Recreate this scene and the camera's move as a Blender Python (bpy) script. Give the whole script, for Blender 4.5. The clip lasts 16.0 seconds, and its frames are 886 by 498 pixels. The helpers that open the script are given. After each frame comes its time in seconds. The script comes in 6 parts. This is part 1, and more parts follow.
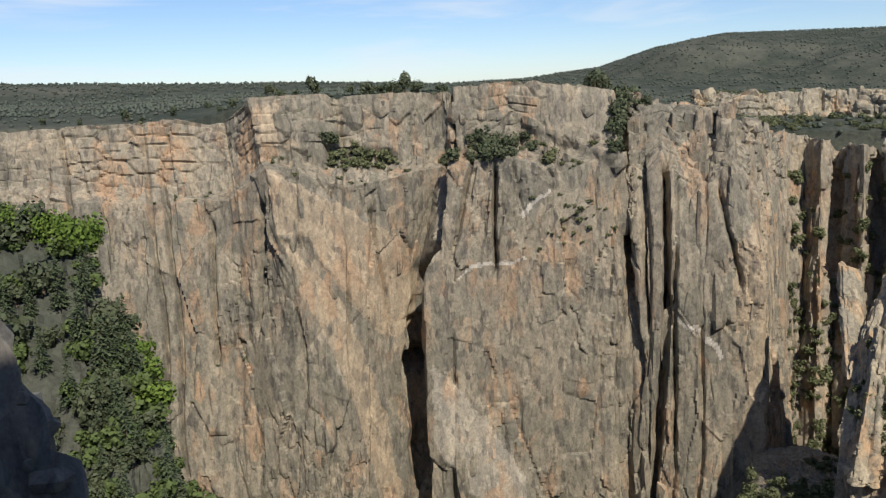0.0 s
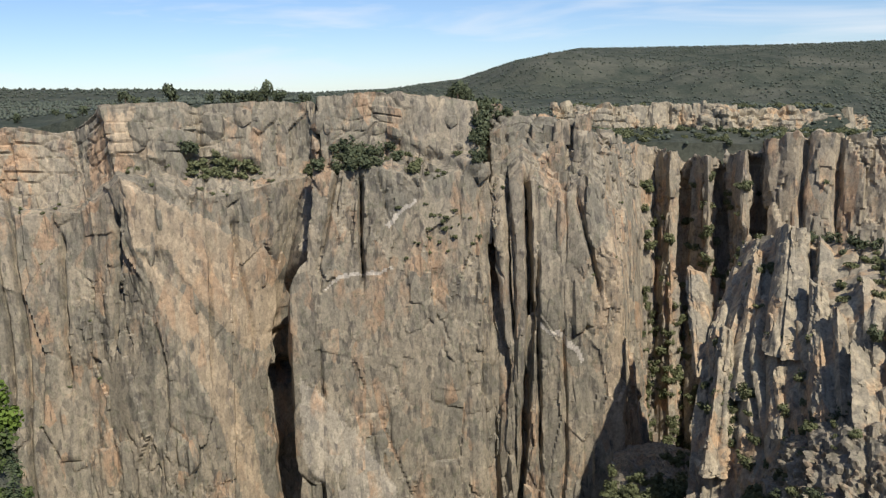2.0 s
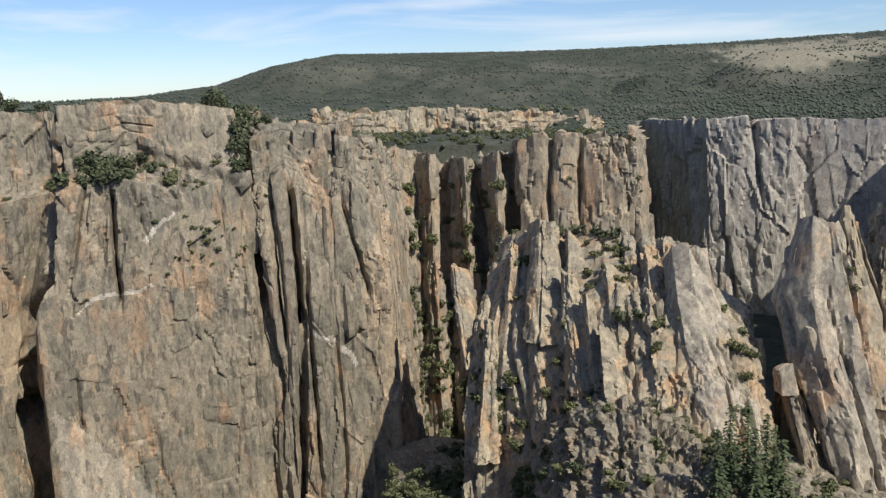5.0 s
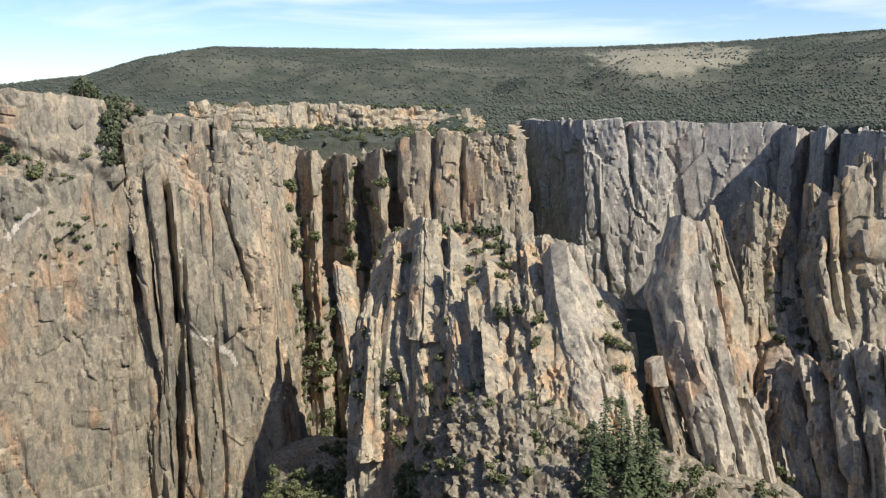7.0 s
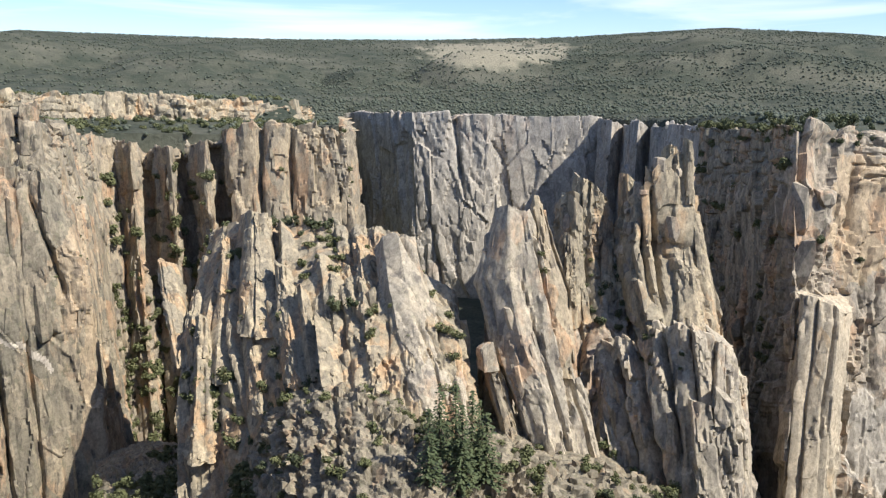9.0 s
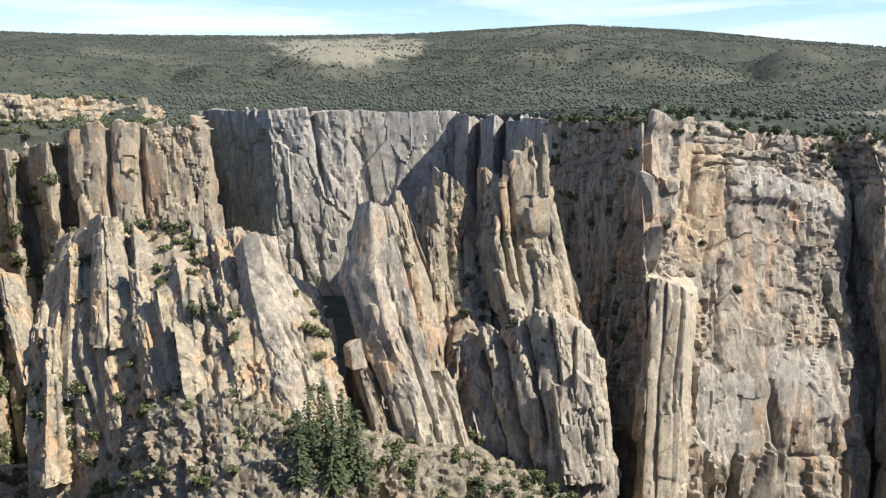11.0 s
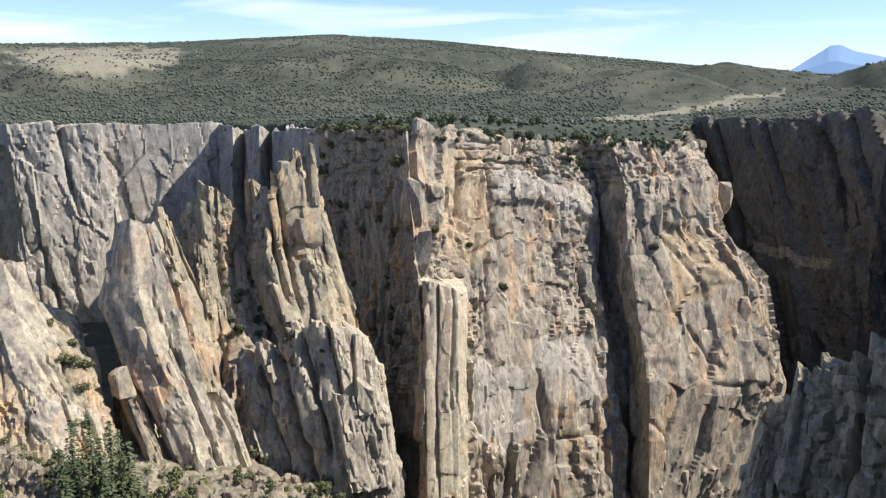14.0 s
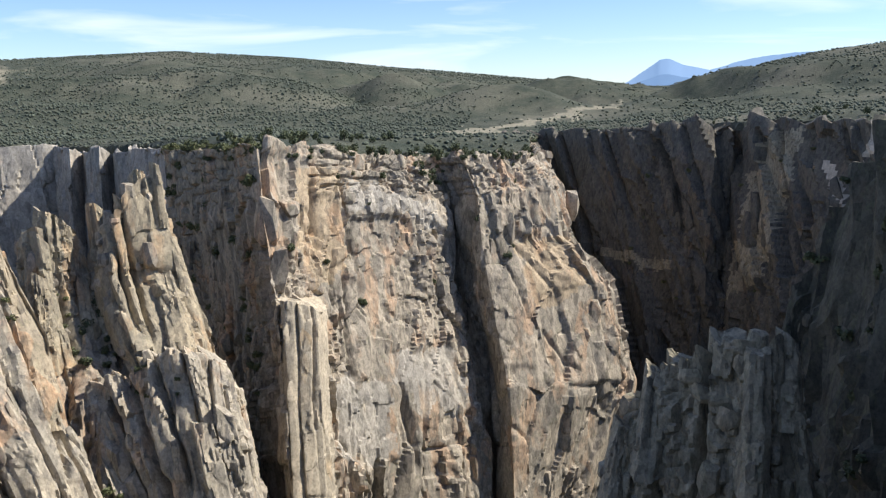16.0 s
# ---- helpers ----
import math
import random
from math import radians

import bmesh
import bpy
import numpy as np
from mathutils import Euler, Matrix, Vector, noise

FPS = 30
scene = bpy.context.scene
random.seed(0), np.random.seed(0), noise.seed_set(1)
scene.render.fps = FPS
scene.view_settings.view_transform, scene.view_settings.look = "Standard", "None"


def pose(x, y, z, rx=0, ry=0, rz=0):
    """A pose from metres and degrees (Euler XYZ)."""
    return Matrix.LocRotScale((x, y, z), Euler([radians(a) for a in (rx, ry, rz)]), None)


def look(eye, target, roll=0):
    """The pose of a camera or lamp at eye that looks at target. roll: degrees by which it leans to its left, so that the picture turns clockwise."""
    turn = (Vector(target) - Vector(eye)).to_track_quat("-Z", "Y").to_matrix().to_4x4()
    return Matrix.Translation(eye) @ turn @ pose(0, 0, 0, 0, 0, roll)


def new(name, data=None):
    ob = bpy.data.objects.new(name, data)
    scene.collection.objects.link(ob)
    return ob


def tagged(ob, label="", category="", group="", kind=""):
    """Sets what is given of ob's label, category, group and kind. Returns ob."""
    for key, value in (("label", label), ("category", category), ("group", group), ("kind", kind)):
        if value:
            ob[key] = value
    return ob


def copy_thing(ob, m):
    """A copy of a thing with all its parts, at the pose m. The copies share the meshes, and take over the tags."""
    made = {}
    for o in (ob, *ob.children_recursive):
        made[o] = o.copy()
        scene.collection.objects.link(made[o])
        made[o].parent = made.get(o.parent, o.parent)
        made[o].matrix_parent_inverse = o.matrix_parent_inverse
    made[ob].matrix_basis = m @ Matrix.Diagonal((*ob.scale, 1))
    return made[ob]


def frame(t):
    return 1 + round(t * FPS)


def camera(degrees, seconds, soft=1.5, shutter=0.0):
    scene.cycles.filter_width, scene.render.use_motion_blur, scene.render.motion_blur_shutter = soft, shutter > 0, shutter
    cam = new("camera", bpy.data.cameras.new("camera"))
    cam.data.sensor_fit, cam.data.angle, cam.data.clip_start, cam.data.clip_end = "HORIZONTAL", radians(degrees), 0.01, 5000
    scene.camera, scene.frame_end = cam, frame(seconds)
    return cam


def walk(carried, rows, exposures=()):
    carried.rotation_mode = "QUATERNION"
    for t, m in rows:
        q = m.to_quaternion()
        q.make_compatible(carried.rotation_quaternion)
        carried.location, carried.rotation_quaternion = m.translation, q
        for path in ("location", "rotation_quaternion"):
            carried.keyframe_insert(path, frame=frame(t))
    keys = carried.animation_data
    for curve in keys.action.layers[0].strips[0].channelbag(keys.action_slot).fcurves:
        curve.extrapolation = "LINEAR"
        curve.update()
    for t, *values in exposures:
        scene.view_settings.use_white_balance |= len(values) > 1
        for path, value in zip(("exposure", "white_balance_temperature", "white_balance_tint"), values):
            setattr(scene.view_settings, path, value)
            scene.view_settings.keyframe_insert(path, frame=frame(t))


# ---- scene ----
cam = camera(54.57, 16.0, 1.3)
# the viewer stands on an overlook and turns: seconds, yaw to the left, pitch, lean
TURN = [
    (0.0, 38.51, -11.07, -2.42),
    (0.5, 35.83, -10.99, -2.12),
    (1.0, 33.40, -10.86, -2.04),
    (1.5, 31.28, -10.68, -1.61),
    (2.0, 29.45, -10.71, -1.57),
    (2.5, 27.75, -10.74, -1.70),
    (3.0, 25.42, -10.57, -1.65),
    (3.5, 21.95, -10.30, -1.59),
    (4.0, 19.61, -10.48, -2.01),
    (4.5, 16.54, -10.63, -2.20),
    (7.0, 5.84, -11.16, -0.56),
    (7.5, 3.36, -11.01, -0.39),
    (8.0, 0.23, -11.43, 0.01),
    (8.5, -2.75, -11.61, 0.35),
    (9.0, -5.52, -11.69, 0.41),
    (11.5, -17.35, -11.97, -0.11),
    (12.0, -19.93, -12.02, -0.41),
    (12.5, -21.82, -11.94, -0.55),
    (13.0, -24.53, -11.65, -0.14),
    (13.5, -27.18, -11.44, 0.09),
    (14.0, -30.16, -11.27, -0.01),
    (14.5, -32.95, -11.38, -0.48),
    (15.0, -34.72, -10.85, -0.71),
    (15.5, -37.00, -10.81, -0.69),
    (16.0, -39.82, -10.33, -0.74),
]


def aim(yaw, pitch, lean):
    a, b = radians(yaw), radians(pitch)
    return look((0, 0, 0), (-math.sin(a) * math.cos(b), math.cos(a) * math.cos(b), math.sin(b)), lean)


walk(cam, [(t, aim(yaw, pitch, lean)) for t, yaw, pitch, lean in TURN],
     [(0, -0.1), (3.5, 0.0), (4.7, 0.0), (7, 0.33), (9, 0.55), (13, 0.6), (16, 0.5)])

# ---- light ----
SUN_AZ, SUN_EL = 122.0, 46.0
world = bpy.data.worlds.new("sky")
scene.world = world
world.use_nodes = True
wn, wl = world.node_tree.nodes, world.node_tree.links
sky = wn.new("ShaderNodeTexSky")
sky.sky_type = "NISHITA"
sky.sun_disc = False
sky.sun_elevation = radians(SUN_EL)
sky.sun_rotation = radians(SUN_AZ)
sky.altitude = 2200
back = wn["Background"]
back.inputs["Strength"].default_value = 0.105
sky.dust_density, sky.air_density, sky.ozone_density = 0.7, 1.0, 2.0
# thin high cloud, drawn out along the horizon
way = wn.new("ShaderNodeTexCoord").outputs["Generated"]
stretch = wn.new("ShaderNodeMapping")
stretch.inputs["Scale"].default_value = (2.2, 2.2, 17.0)
stretch.inputs["Rotation"].default_value = (0.05, 0.07, 0.0)
wl.new(way, stretch.inputs["Vector"])
wisp = wn.new("ShaderNodeTexNoise")
wisp.inputs["Scale"].default_value, wisp.inputs["Detail"].default_value = 1.6, 7
wisp.inputs["Roughness"].default_value, wisp.inputs["Distortion"].default_value = 0.52, 0.5
wl.new(stretch.outputs["Vector"], wisp.inputs["Vector"])
thin = wn.new("ShaderNodeMapRange")
thin.inputs["From Min"].default_value, thin.inputs["From Max"].default_value, thin.inputs["To Max"].default_value = 0.5, 0.78, 0.75
wl.new(wisp.outputs["Fac"], thin.inputs["Value"])
veil = wn.new("ShaderNodeMix")
veil.data_type = "RGBA"
veil.inputs[7].default_value = (8.6, 9.0, 9.6, 1)
wl.new(thin.outputs["Result"], veil.inputs[0])
tint = wn.new("ShaderNodeMix")
tint.data_type, tint.blend_type = "RGBA", "MULTIPLY"
tint.inputs[0].default_value = 1.0
tint.inputs[7].default_value = (0.90, 0.99, 1.16, 1)
wl.new(sky.outputs["Color"], tint.inputs[6])
wl.new(tint.outputs[2], veil.inputs[6])
wl.new(veil.outputs[2], back.inputs["Color"])

sun = new("sun", bpy.data.lights.new("sun", "SUN"))
sun.data.energy, sun.data.angle, sun.data.color = 4.7, radians(0.6), (1.0, 0.94, 0.84)
sx, sy = math.sin(radians(SUN_AZ)) * math.cos(radians(SUN_EL)), math.cos(radians(SUN_AZ)) * math.cos(radians(SUN_EL))
sun.matrix_world = look((sx * 900, sy * 900, math.sin(radians(SUN_EL)) * 900), (0, 0, 0))


# ---- noise and mesh tools ----
def rnd(i, j=0, seed=0):
    """Hash of whole numbers to 0..1."""
    i = np.atleast_1d(i) if np.ndim(i) == 0 and np.ndim(j) == 0 else i
    h = (np.asarray(i, np.int64) * 374761393 + np.asarray(j, np.int64) * 668265263 + seed * 974711 + 12345) & 0xFFFFFFFF
    h = ((h ^ (h >> 13)) * 1274126177) & 0xFFFFFFFF
    h = ((h ^ (h >> 16)) * 2246822519) & 0xFFFFFFFF
    return (h ^ (h >> 15)) / 4294967295.0


def chance(i, j=0, seed=0):
    return float(rnd(i, j, seed)[0])


def vnoise(x, y, seed=0):
    ix, iy = np.floor(x), np.floor(y)
    fx, fy = x - ix, y - iy
    fx, fy = fx * fx * (3 - 2 * fx), fy * fy * (3 - 2 * fy)
    a, b = rnd(ix, iy, seed), rnd(ix + 1, iy, seed)
    c, d = rnd(ix, iy + 1, seed), rnd(ix + 1, iy + 1, seed)
    return (a + (b - a) * fx) * (1 - fy) + (c + (d - c) * fx) * fy - 0.5


def fbm(x, y, seed=0, octaves=4, gain=0.5):
    total, amp = 0, 1.0
    for k in range(octaves):
        total = total + amp * vnoise(x * 2**k, y * 2**k, seed + 31 * k)
        amp *= gain
    return total


def cells(x, seed):
    """Uneven cells on a line: id, and distance to the nearest joint in cell widths."""
    i = np.floor(x)
    lo, hi = i + 0.7 * (rnd(i, 7, seed) - 0.5), i + 1 + 0.7 * (rnd(i + 1, 7, seed) - 0.5)
    i = np.where(x < lo, i - 1, np.where(x > hi, i + 1, i))
    lo, hi = i + 0.7 * (rnd(i, 7, seed) - 0.5), i + 1 + 0.7 * (rnd(i + 1, 7, seed) - 0.5)
    left = x - lo < hi - x
    return i, np.where(left, x - lo, hi - x), np.where(left, i, i + 1)


def smooth(a, b, x):
    t = np.clip((x - a) / (b - a), 0, 1)
    return t * t * (3 - 2 * t)


def jointed(s, z, w, tall, seed, lean=0.0, wander=0.6):
    """Columns of rock w metres wide, cut into blocks: offset -0.5..0.5, joint gap (0 at joint), id of the joint."""
    x = (s + lean * z) / w + wander * fbm(s / (5 * w), z / (7 * w), seed, 3)
    i, dx, edge = cells(x, seed)
    y = z / (w * tall) + 13 * rnd(i, 3, seed) + 0.25 * vnoise(s / w, z / w, seed + 5)
    j, dz, _ = cells(y, seed + 77)
    off = 0.55 * rnd(i, 0, seed) + 0.45 * rnd(i, j, seed + 9) - 0.5
    return off, dx * w, dz * w * tall, edge


def facets(x, y, seed):
    """Angular blocks: each cell a tilted plane. Offset, tilt and gap to the next block, in cells."""
    ix, iy = np.floor(x), np.floor(y)
    best = np.full(x.shape, 9.0)
    second = best.copy()
    bi, bj, bx, by = (np.zeros(x.shape) for _ in range(4))
    for a in (-1, 0, 1):
        for b in (-1, 0, 1):
            ci, cj = ix + a, iy + b
            dx = x - ci - 0.5 - 0.85 * (rnd(ci, cj, seed) - 0.5)
            dy = y - cj - 0.5 - 0.85 * (rnd(ci, cj, seed + 1) - 0.5)
            d = dx * dx + dy * dy
            near = d < best
            second = np.where(near, best, np.minimum(second, d))
            best = np.where(near, d, best)
            bi, bj = np.where(near, ci, bi), np.where(near, cj, bj)
            bx, by = np.where(near, dx, bx), np.where(near, dy, by)
    tilt = (rnd(bi, bj, seed + 2) - 0.5) * bx * 2 + (rnd(bi, bj, seed + 3) - 0.5) * by
    return rnd(bi, bj, seed + 4) - 0.5, tilt, np.sqrt(second) - np.sqrt(best)


def rock_relief(s, z, seed, big=5.0, mid=2.2, small=0.8, width=11.0, lean=0.0, crack=4.0, tall=2.6, grain=0.5):
    """Relief of jointed rock in metres, over s along the wall and z down it: flat facets parted by narrow cracks."""
    bend = 2.2 * fbm(s / 60, z / 80, seed + 90, 2)
    sl = s + lean * z + bend
    o1, d1, h1, e1 = jointed(sl, z, width, tall * 1.5, seed, 0.0, 0.35)
    f1, t1, g1 = facets(sl / width, z / (width * tall), seed + 20)
    # a step between two blocks takes a little width
    o1, f1 = o1 * smooth(0, 1.8 * grain, d1), f1 * smooth(0, 2.6 * grain / width, g1)
    w2, w3 = width * 0.36, max(width * 0.13, 1.2)
    f2, t2, g2 = facets(sl / w2, z / (w2 * tall), seed + 21)
    f3, t3, g3 = facets(sl / w3, z / (w3 * min(tall, 1.9)), seed + 22)
    broken = smooth(-0.10, 0.18, fbm(s / (width * 1.7), z / (width * 2.2), seed + 50, 3))
    calm = 0.2 + 0.8 * broken
    out = big * (0.55 * o1 + 0.45 * f1 + 0.7 * t1) + mid * (f2 + 0.9 * t2) * calm + small * (f3 + 0.9 * t3) * (0.12 + 0.88 * broken)
    deep1 = smooth(0.4, 0.7, rnd(e1, 1, seed + 3)) * smooth(-0.25, 0.1, vnoise(e1 * 3.7, z / (width * 3), seed + 4))
    out -= crack * deep1 * np.exp(-(d1 / max(0.03 * width + 0.12, 1.35 * grain)) ** 2)
    out -= 0.08 * crack * np.exp(-(g1 * width / max(0.4, 1.1 * grain)) ** 2) * smooth(-0.15, 0.1, vnoise(s / 17, z / 19, seed + 15))
    out -= 0.12 * crack * np.exp(-(g2 * w2 / max(0.35, 1.1 * grain)) ** 2) * smooth(-0.1, 0.15, vnoise(s / 8, z / 11, seed + 16)) * calm
    out += min(2.2, 0.25 * width) * fbm(s / 45, z / 60, seed + 60, 2) + min(0.3, 0.03 * width) * fbm(s / 4, z / 5, seed + 61, 3) * calm
    return out


def grid_mesh(name, P, closed=False, cap=False):
    """A mesh from a grid of places P[row, column, 3]."""
    rows, cols = P.shape[:2]
    i = np.arange(rows * cols).reshape(rows, cols)
    nxt = np.roll(i, -1, 1) if closed else i[:, 1:]
    cur = i if closed else i[:, :-1]
    quads = np.stack([cur[:-1], cur[1:], nxt[1:], nxt[:-1]], -1).reshape(-1, 4)
    me = bpy.data.meshes.new(name)
    verts = P.reshape(-1, 3)
    n = len(quads)
    extra = cols if cap else 0
    me.vertices.add(len(verts))
    me.vertices.foreach_set("co", verts.astype(np.float32).ravel())
    me.loops.add(n * 4 + extra)
    me.polygons.add(n + (1 if cap else 0))
    loops = quads.ravel()
    starts = np.arange(n) * 4
    if cap:
        loops = np.concatenate([loops, i[0]])
        starts = np.append(starts, n * 4)
    me.loops.foreach_set("vertex_index", loops.astype(np.int32))
    me.polygons.foreach_set("loop_start", starts.astype(np.int32))
    me.update(calc_edges=True)
    me.validate()
    me.set_sharp_from_angle(angle=0.38)
    return me


def soup_mesh(name, verts, faces):
    me = bpy.data.meshes.new(name)
    k = faces.shape[1]
    me.vertices.add(len(verts))
    me.vertices.foreach_set("co", np.asarray(verts, np.float32).ravel())
    me.loops.add(faces.size)
    me.polygons.add(len(faces))
    me.loops.foreach_set("vertex_index", faces.astype(np.int32).ravel())
    me.polygons.foreach_set("loop_start", (np.arange(len(faces)) * k).astype(np.int32))
    me.update(calc_edges=True)
    return me


def polar(az, d, el):
    a = np.radians(az)
    return np.stack([np.sin(a) * d, np.cos(a) * d, d * np.tan(np.radians(el))], -1)


def place(az, d, el):
    return Vector(polar(np.array(az), np.array(d), np.array(el)).tolist())


def groove(P, az0, el0, az1, el1, width, depth):
    """A cleft (depth > 0) or rib (depth < 0) between two bearings, width in metres."""
    az = np.degrees(np.arctan2(P[..., 0], P[..., 1]))
    r = np.hypot(P[..., 0], P[..., 1])
    el = np.degrees(np.arctan2(P[..., 2], r))
    t = np.clip((el - el0) / (el1 - el0), 0, 1)
    gone = np.abs(el - (el0 + t * (el1 - el0))) * np.radians(1) * r
    sharp = 4 if width >= 1.5 else 2
    wob = 0.5 * fbm(el * 0.5, el * 0 + az0, 5, 2)
    width = width * (0.9 + 0.4 * fbm(el * 0.6, el * 0 + az1, 6, 3))
    across = (az - (az0 + t * (az1 - az0))) * np.radians(1) * r + wob * width
    return -depth * np.exp(-(np.abs(across) / width) ** sharp) * np.exp(-(gone / 4.0) ** 2)


def loft(rings, step, relief, cap=30.0, grooves=(), bed=0.0, bed_deep=26.0, drop=2.5, shift=True, faces=()):
    """A rock wall drawn from rings of (bearing, distance, elevation), the rim first, with relief of jointed rock."""
    R = [np.array(r, float) for r in rings]
    if cap:
        rim = R[0].copy()
        z = rim[:, 1] * np.tan(np.radians(rim[:, 2]))
        rim[:, 1] += cap
        rim[:, 2] = np.degrees(np.arctan2(z - drop, rim[:, 1]))
        R.insert(0, rim)
    X = np.stack([polar(r[:, 0], r[:, 1], r[:, 2]) for r in R])
    seg = np.linalg.norm(np.diff(X, axis=1), axis=2).mean(0)
    s_key = np.concatenate([[0], np.cumsum(seg)])
    n = max(int(s_key[-1] / step), 4)
    s = np.linspace(0, s_key[-1], n)
    Xu = np.stack([np.stack([np.interp(s, s_key, X[k, :, c]) for c in range(3)], -1) for k in range(len(R))])
    fall = np.linalg.norm(np.diff(Xu, axis=0), axis=2).mean(1)
    v_key = np.concatenate([[0], np.cumsum(fall)])
    m = max(int(v_key[-1] / step), 4)
    v = np.linspace(0, v_key[-1], m)
    k = np.clip(np.searchsorted(v_key, v, side="right") - 1, 0, len(R) - 2)
    f = ((v - v_key[k]) / (v_key[k + 1] - v_key[k]))[:, None, None]
    P = Xu[k] * (1 - f) + Xu[k + 1] * f
    # broad direction in which the wall faces
    w = max(int(6 / step), 1)
    du = np.roll(P, -w, 1) - np.roll(P, w, 1)
    du[:, :w], du[:, -w:] = du[:, w:w + 1], du[:, -w - 1:-w]
    dv = np.roll(P, -w, 0) - np.roll(P, w, 0)
    dv[:w], dv[-w:] = dv[w:w + 1], dv[-w - 1:-w]
    N = np.cross(dv, du)
    N /= np.linalg.norm(N, axis=2, keepdims=True) + 1e-9
    S, V = np.meshgrid(s, v)
    D = rock_relief(S, V, grain=step, **relief)
    for g in grooves:
        D = D + groove(P, *g)
    if bed:
        # level beds of broad blocks under the rim
        sd = relief["seed"] + 400
        fb, tb, gb = facets(S / 13.0, V / 4.4 + 0.25 * fbm(S / 30, V / 30, sd, 2), sd)
        fs, ts, gs = facets(S / 5.5, V / 2.2, sd + 9)
        share = (1 - smooth(bed_deep * 0.55, bed_deep, V - cap)) * smooth(-0.25, 0.05, fbm(S / 40, V / 60, sd + 3, 2))
        D = D * (1 - 0.45 * share) + share * bed * (fb + 0.35 * tb + 0.25 * fs - 0.6 * np.exp(-(gb * 4.4 / 0.55) ** 2))
    if faces:
        # smooth faces parted from the rest by a step, each with its own tilt
        az, el = bearings(P)
        az, el = az + 0.35 * fbm(el * 0.9, az * 0.9, 3, 3), el + 0.45 * fbm(az * 0.9, el * 0.5, 4, 3)
        for corners, out, calm, tip, lie in faces:
            inside = within(az, el, corners)
            ca, ce = sum(c[0] for c in corners) / len(corners), sum(c[1] for c in corners) / len(corners)
            share = inside.astype(float)
            for _ in range(2):
                share = (share + np.roll(share, 1, 1) + np.roll(share, -1, 1)) / 3
                share = (share + np.roll(share, 1, 0) + np.roll(share, -1, 0)) / 3
            D = D * (1 - calm * share) + share * (out + tip * (az - ca) + lie * (el - ce))
    if relief["big"] > 4.8 and step < 1:
        # edges worn a little
        E = 0.25 * np.roll(D, 1, 1) + 0.5 * D + 0.25 * np.roll(D, -1, 1)
        D = 0.8 * D + 0.2 * (0.25 * np.roll(E, 1, 0) + 0.5 * E + 0.25 * np.roll(E, -1, 0))
    fade = smooth(0, cap, v)[:, None] if cap else 1.0
    if cap:
        D = D * (0.25 + 0.75 * fade) - 1.5 * (1 - fade)
    P = P + N * D[..., None]
    if shift:
        # joints step along the wall as well as out of it
        T = du / (np.linalg.norm(du, axis=2, keepdims=True) + 1e-9)
        P = P + T * (0.5 * fbm(S / 5, V / 5, relief["seed"] + 8, 2) * (step < 1.2))[..., None]
    return P


# ---- materials ----
def nodes_of(name):
    m = bpy.data.materials.new(name)
    m.use_nodes = True
    return m, m.node_tree.nodes, m.node_tree.links


def ramp(n, pairs):
    r = n.new("ShaderNodeValToRGB")
    while len(r.color_ramp.elements) > 1:
        r.color_ramp.elements.remove(r.color_ramp.elements[-1])
    r.color_ramp.elements[0].position, r.color_ramp.elements[0].color = pairs[0][0], (*pairs[0][1], 1)
    for p, c in pairs[1:]:
        r.color_ramp.elements.new(p).color = (*c, 1)
    return r


def noise_at(n, l, vec, scale, detail=4, rough=0.55, stretch=(1, 1, 1), offset=0.0):
    mp = n.new("ShaderNodeMapping")
    mp.inputs["Scale"].default_value = [scale * k for k in stretch]
    mp.inputs["Location"].default_value = (offset, offset * 0.7, offset * 0.3)
    l.new(vec, mp.inputs["Vector"])
    t = n.new("ShaderNodeTexNoise")
    t.inputs["Scale"].default_value, t.inputs["Detail"].default_value, t.inputs["Roughness"].default_value = 1.0, detail, rough
    l.new(mp.outputs["Vector"], t.inputs["Vector"])
    return t.outputs["Fac"]


def mixed(n, l, fac, a, b, mode="MIX"):
    x = n.new("ShaderNodeMix")
    x.data_type, x.blend_type = "RGBA", mode
    for sock, val in ((x.inputs[0], fac), (x.inputs[6], a), (x.inputs[7], b)):
        if isinstance(val, (int, float)):
            sock.default_value = val
        elif isinstance(val, tuple):
            sock.default_value = (*val, 1)
        else:
            l.new(val, sock)
    return x.outputs[2]


def band(n, l, val, lo, hi):
    x = n.new("ShaderNodeMapRange")
    x.inputs["From Min"].default_value, x.inputs["From Max"].default_value = lo, hi
    l.new(val, x.inputs["Value"])
    return x.outputs["Result"]


def times(n, l, a, b):
    x = n.new("ShaderNodeMath")
    x.operation = "MULTIPLY"
    for sock, val in ((x.inputs[0], a), (x.inputs[1], b)):
        if isinstance(val, (int, float)):
            sock.default_value = val
        else:
            l.new(val, sock)
    return x.outputs[0]


def voronoi(n, l, vec, scale, stretch, feature, offset=0.0):
    mp = n.new("ShaderNodeMapping")
    mp.inputs["Scale"].default_value = [scale * k for k in stretch]
    mp.inputs["Location"].default_value = (offset, offset * 0.6, offset * 0.2)
    l.new(vec, mp.inputs["Vector"])
    v = n.new("ShaderNodeTexVoronoi")
    v.feature = feature
    v.inputs["Scale"].default_value = 1.0
    l.new(mp.outputs["Vector"], v.inputs["Vector"])
    return v.outputs


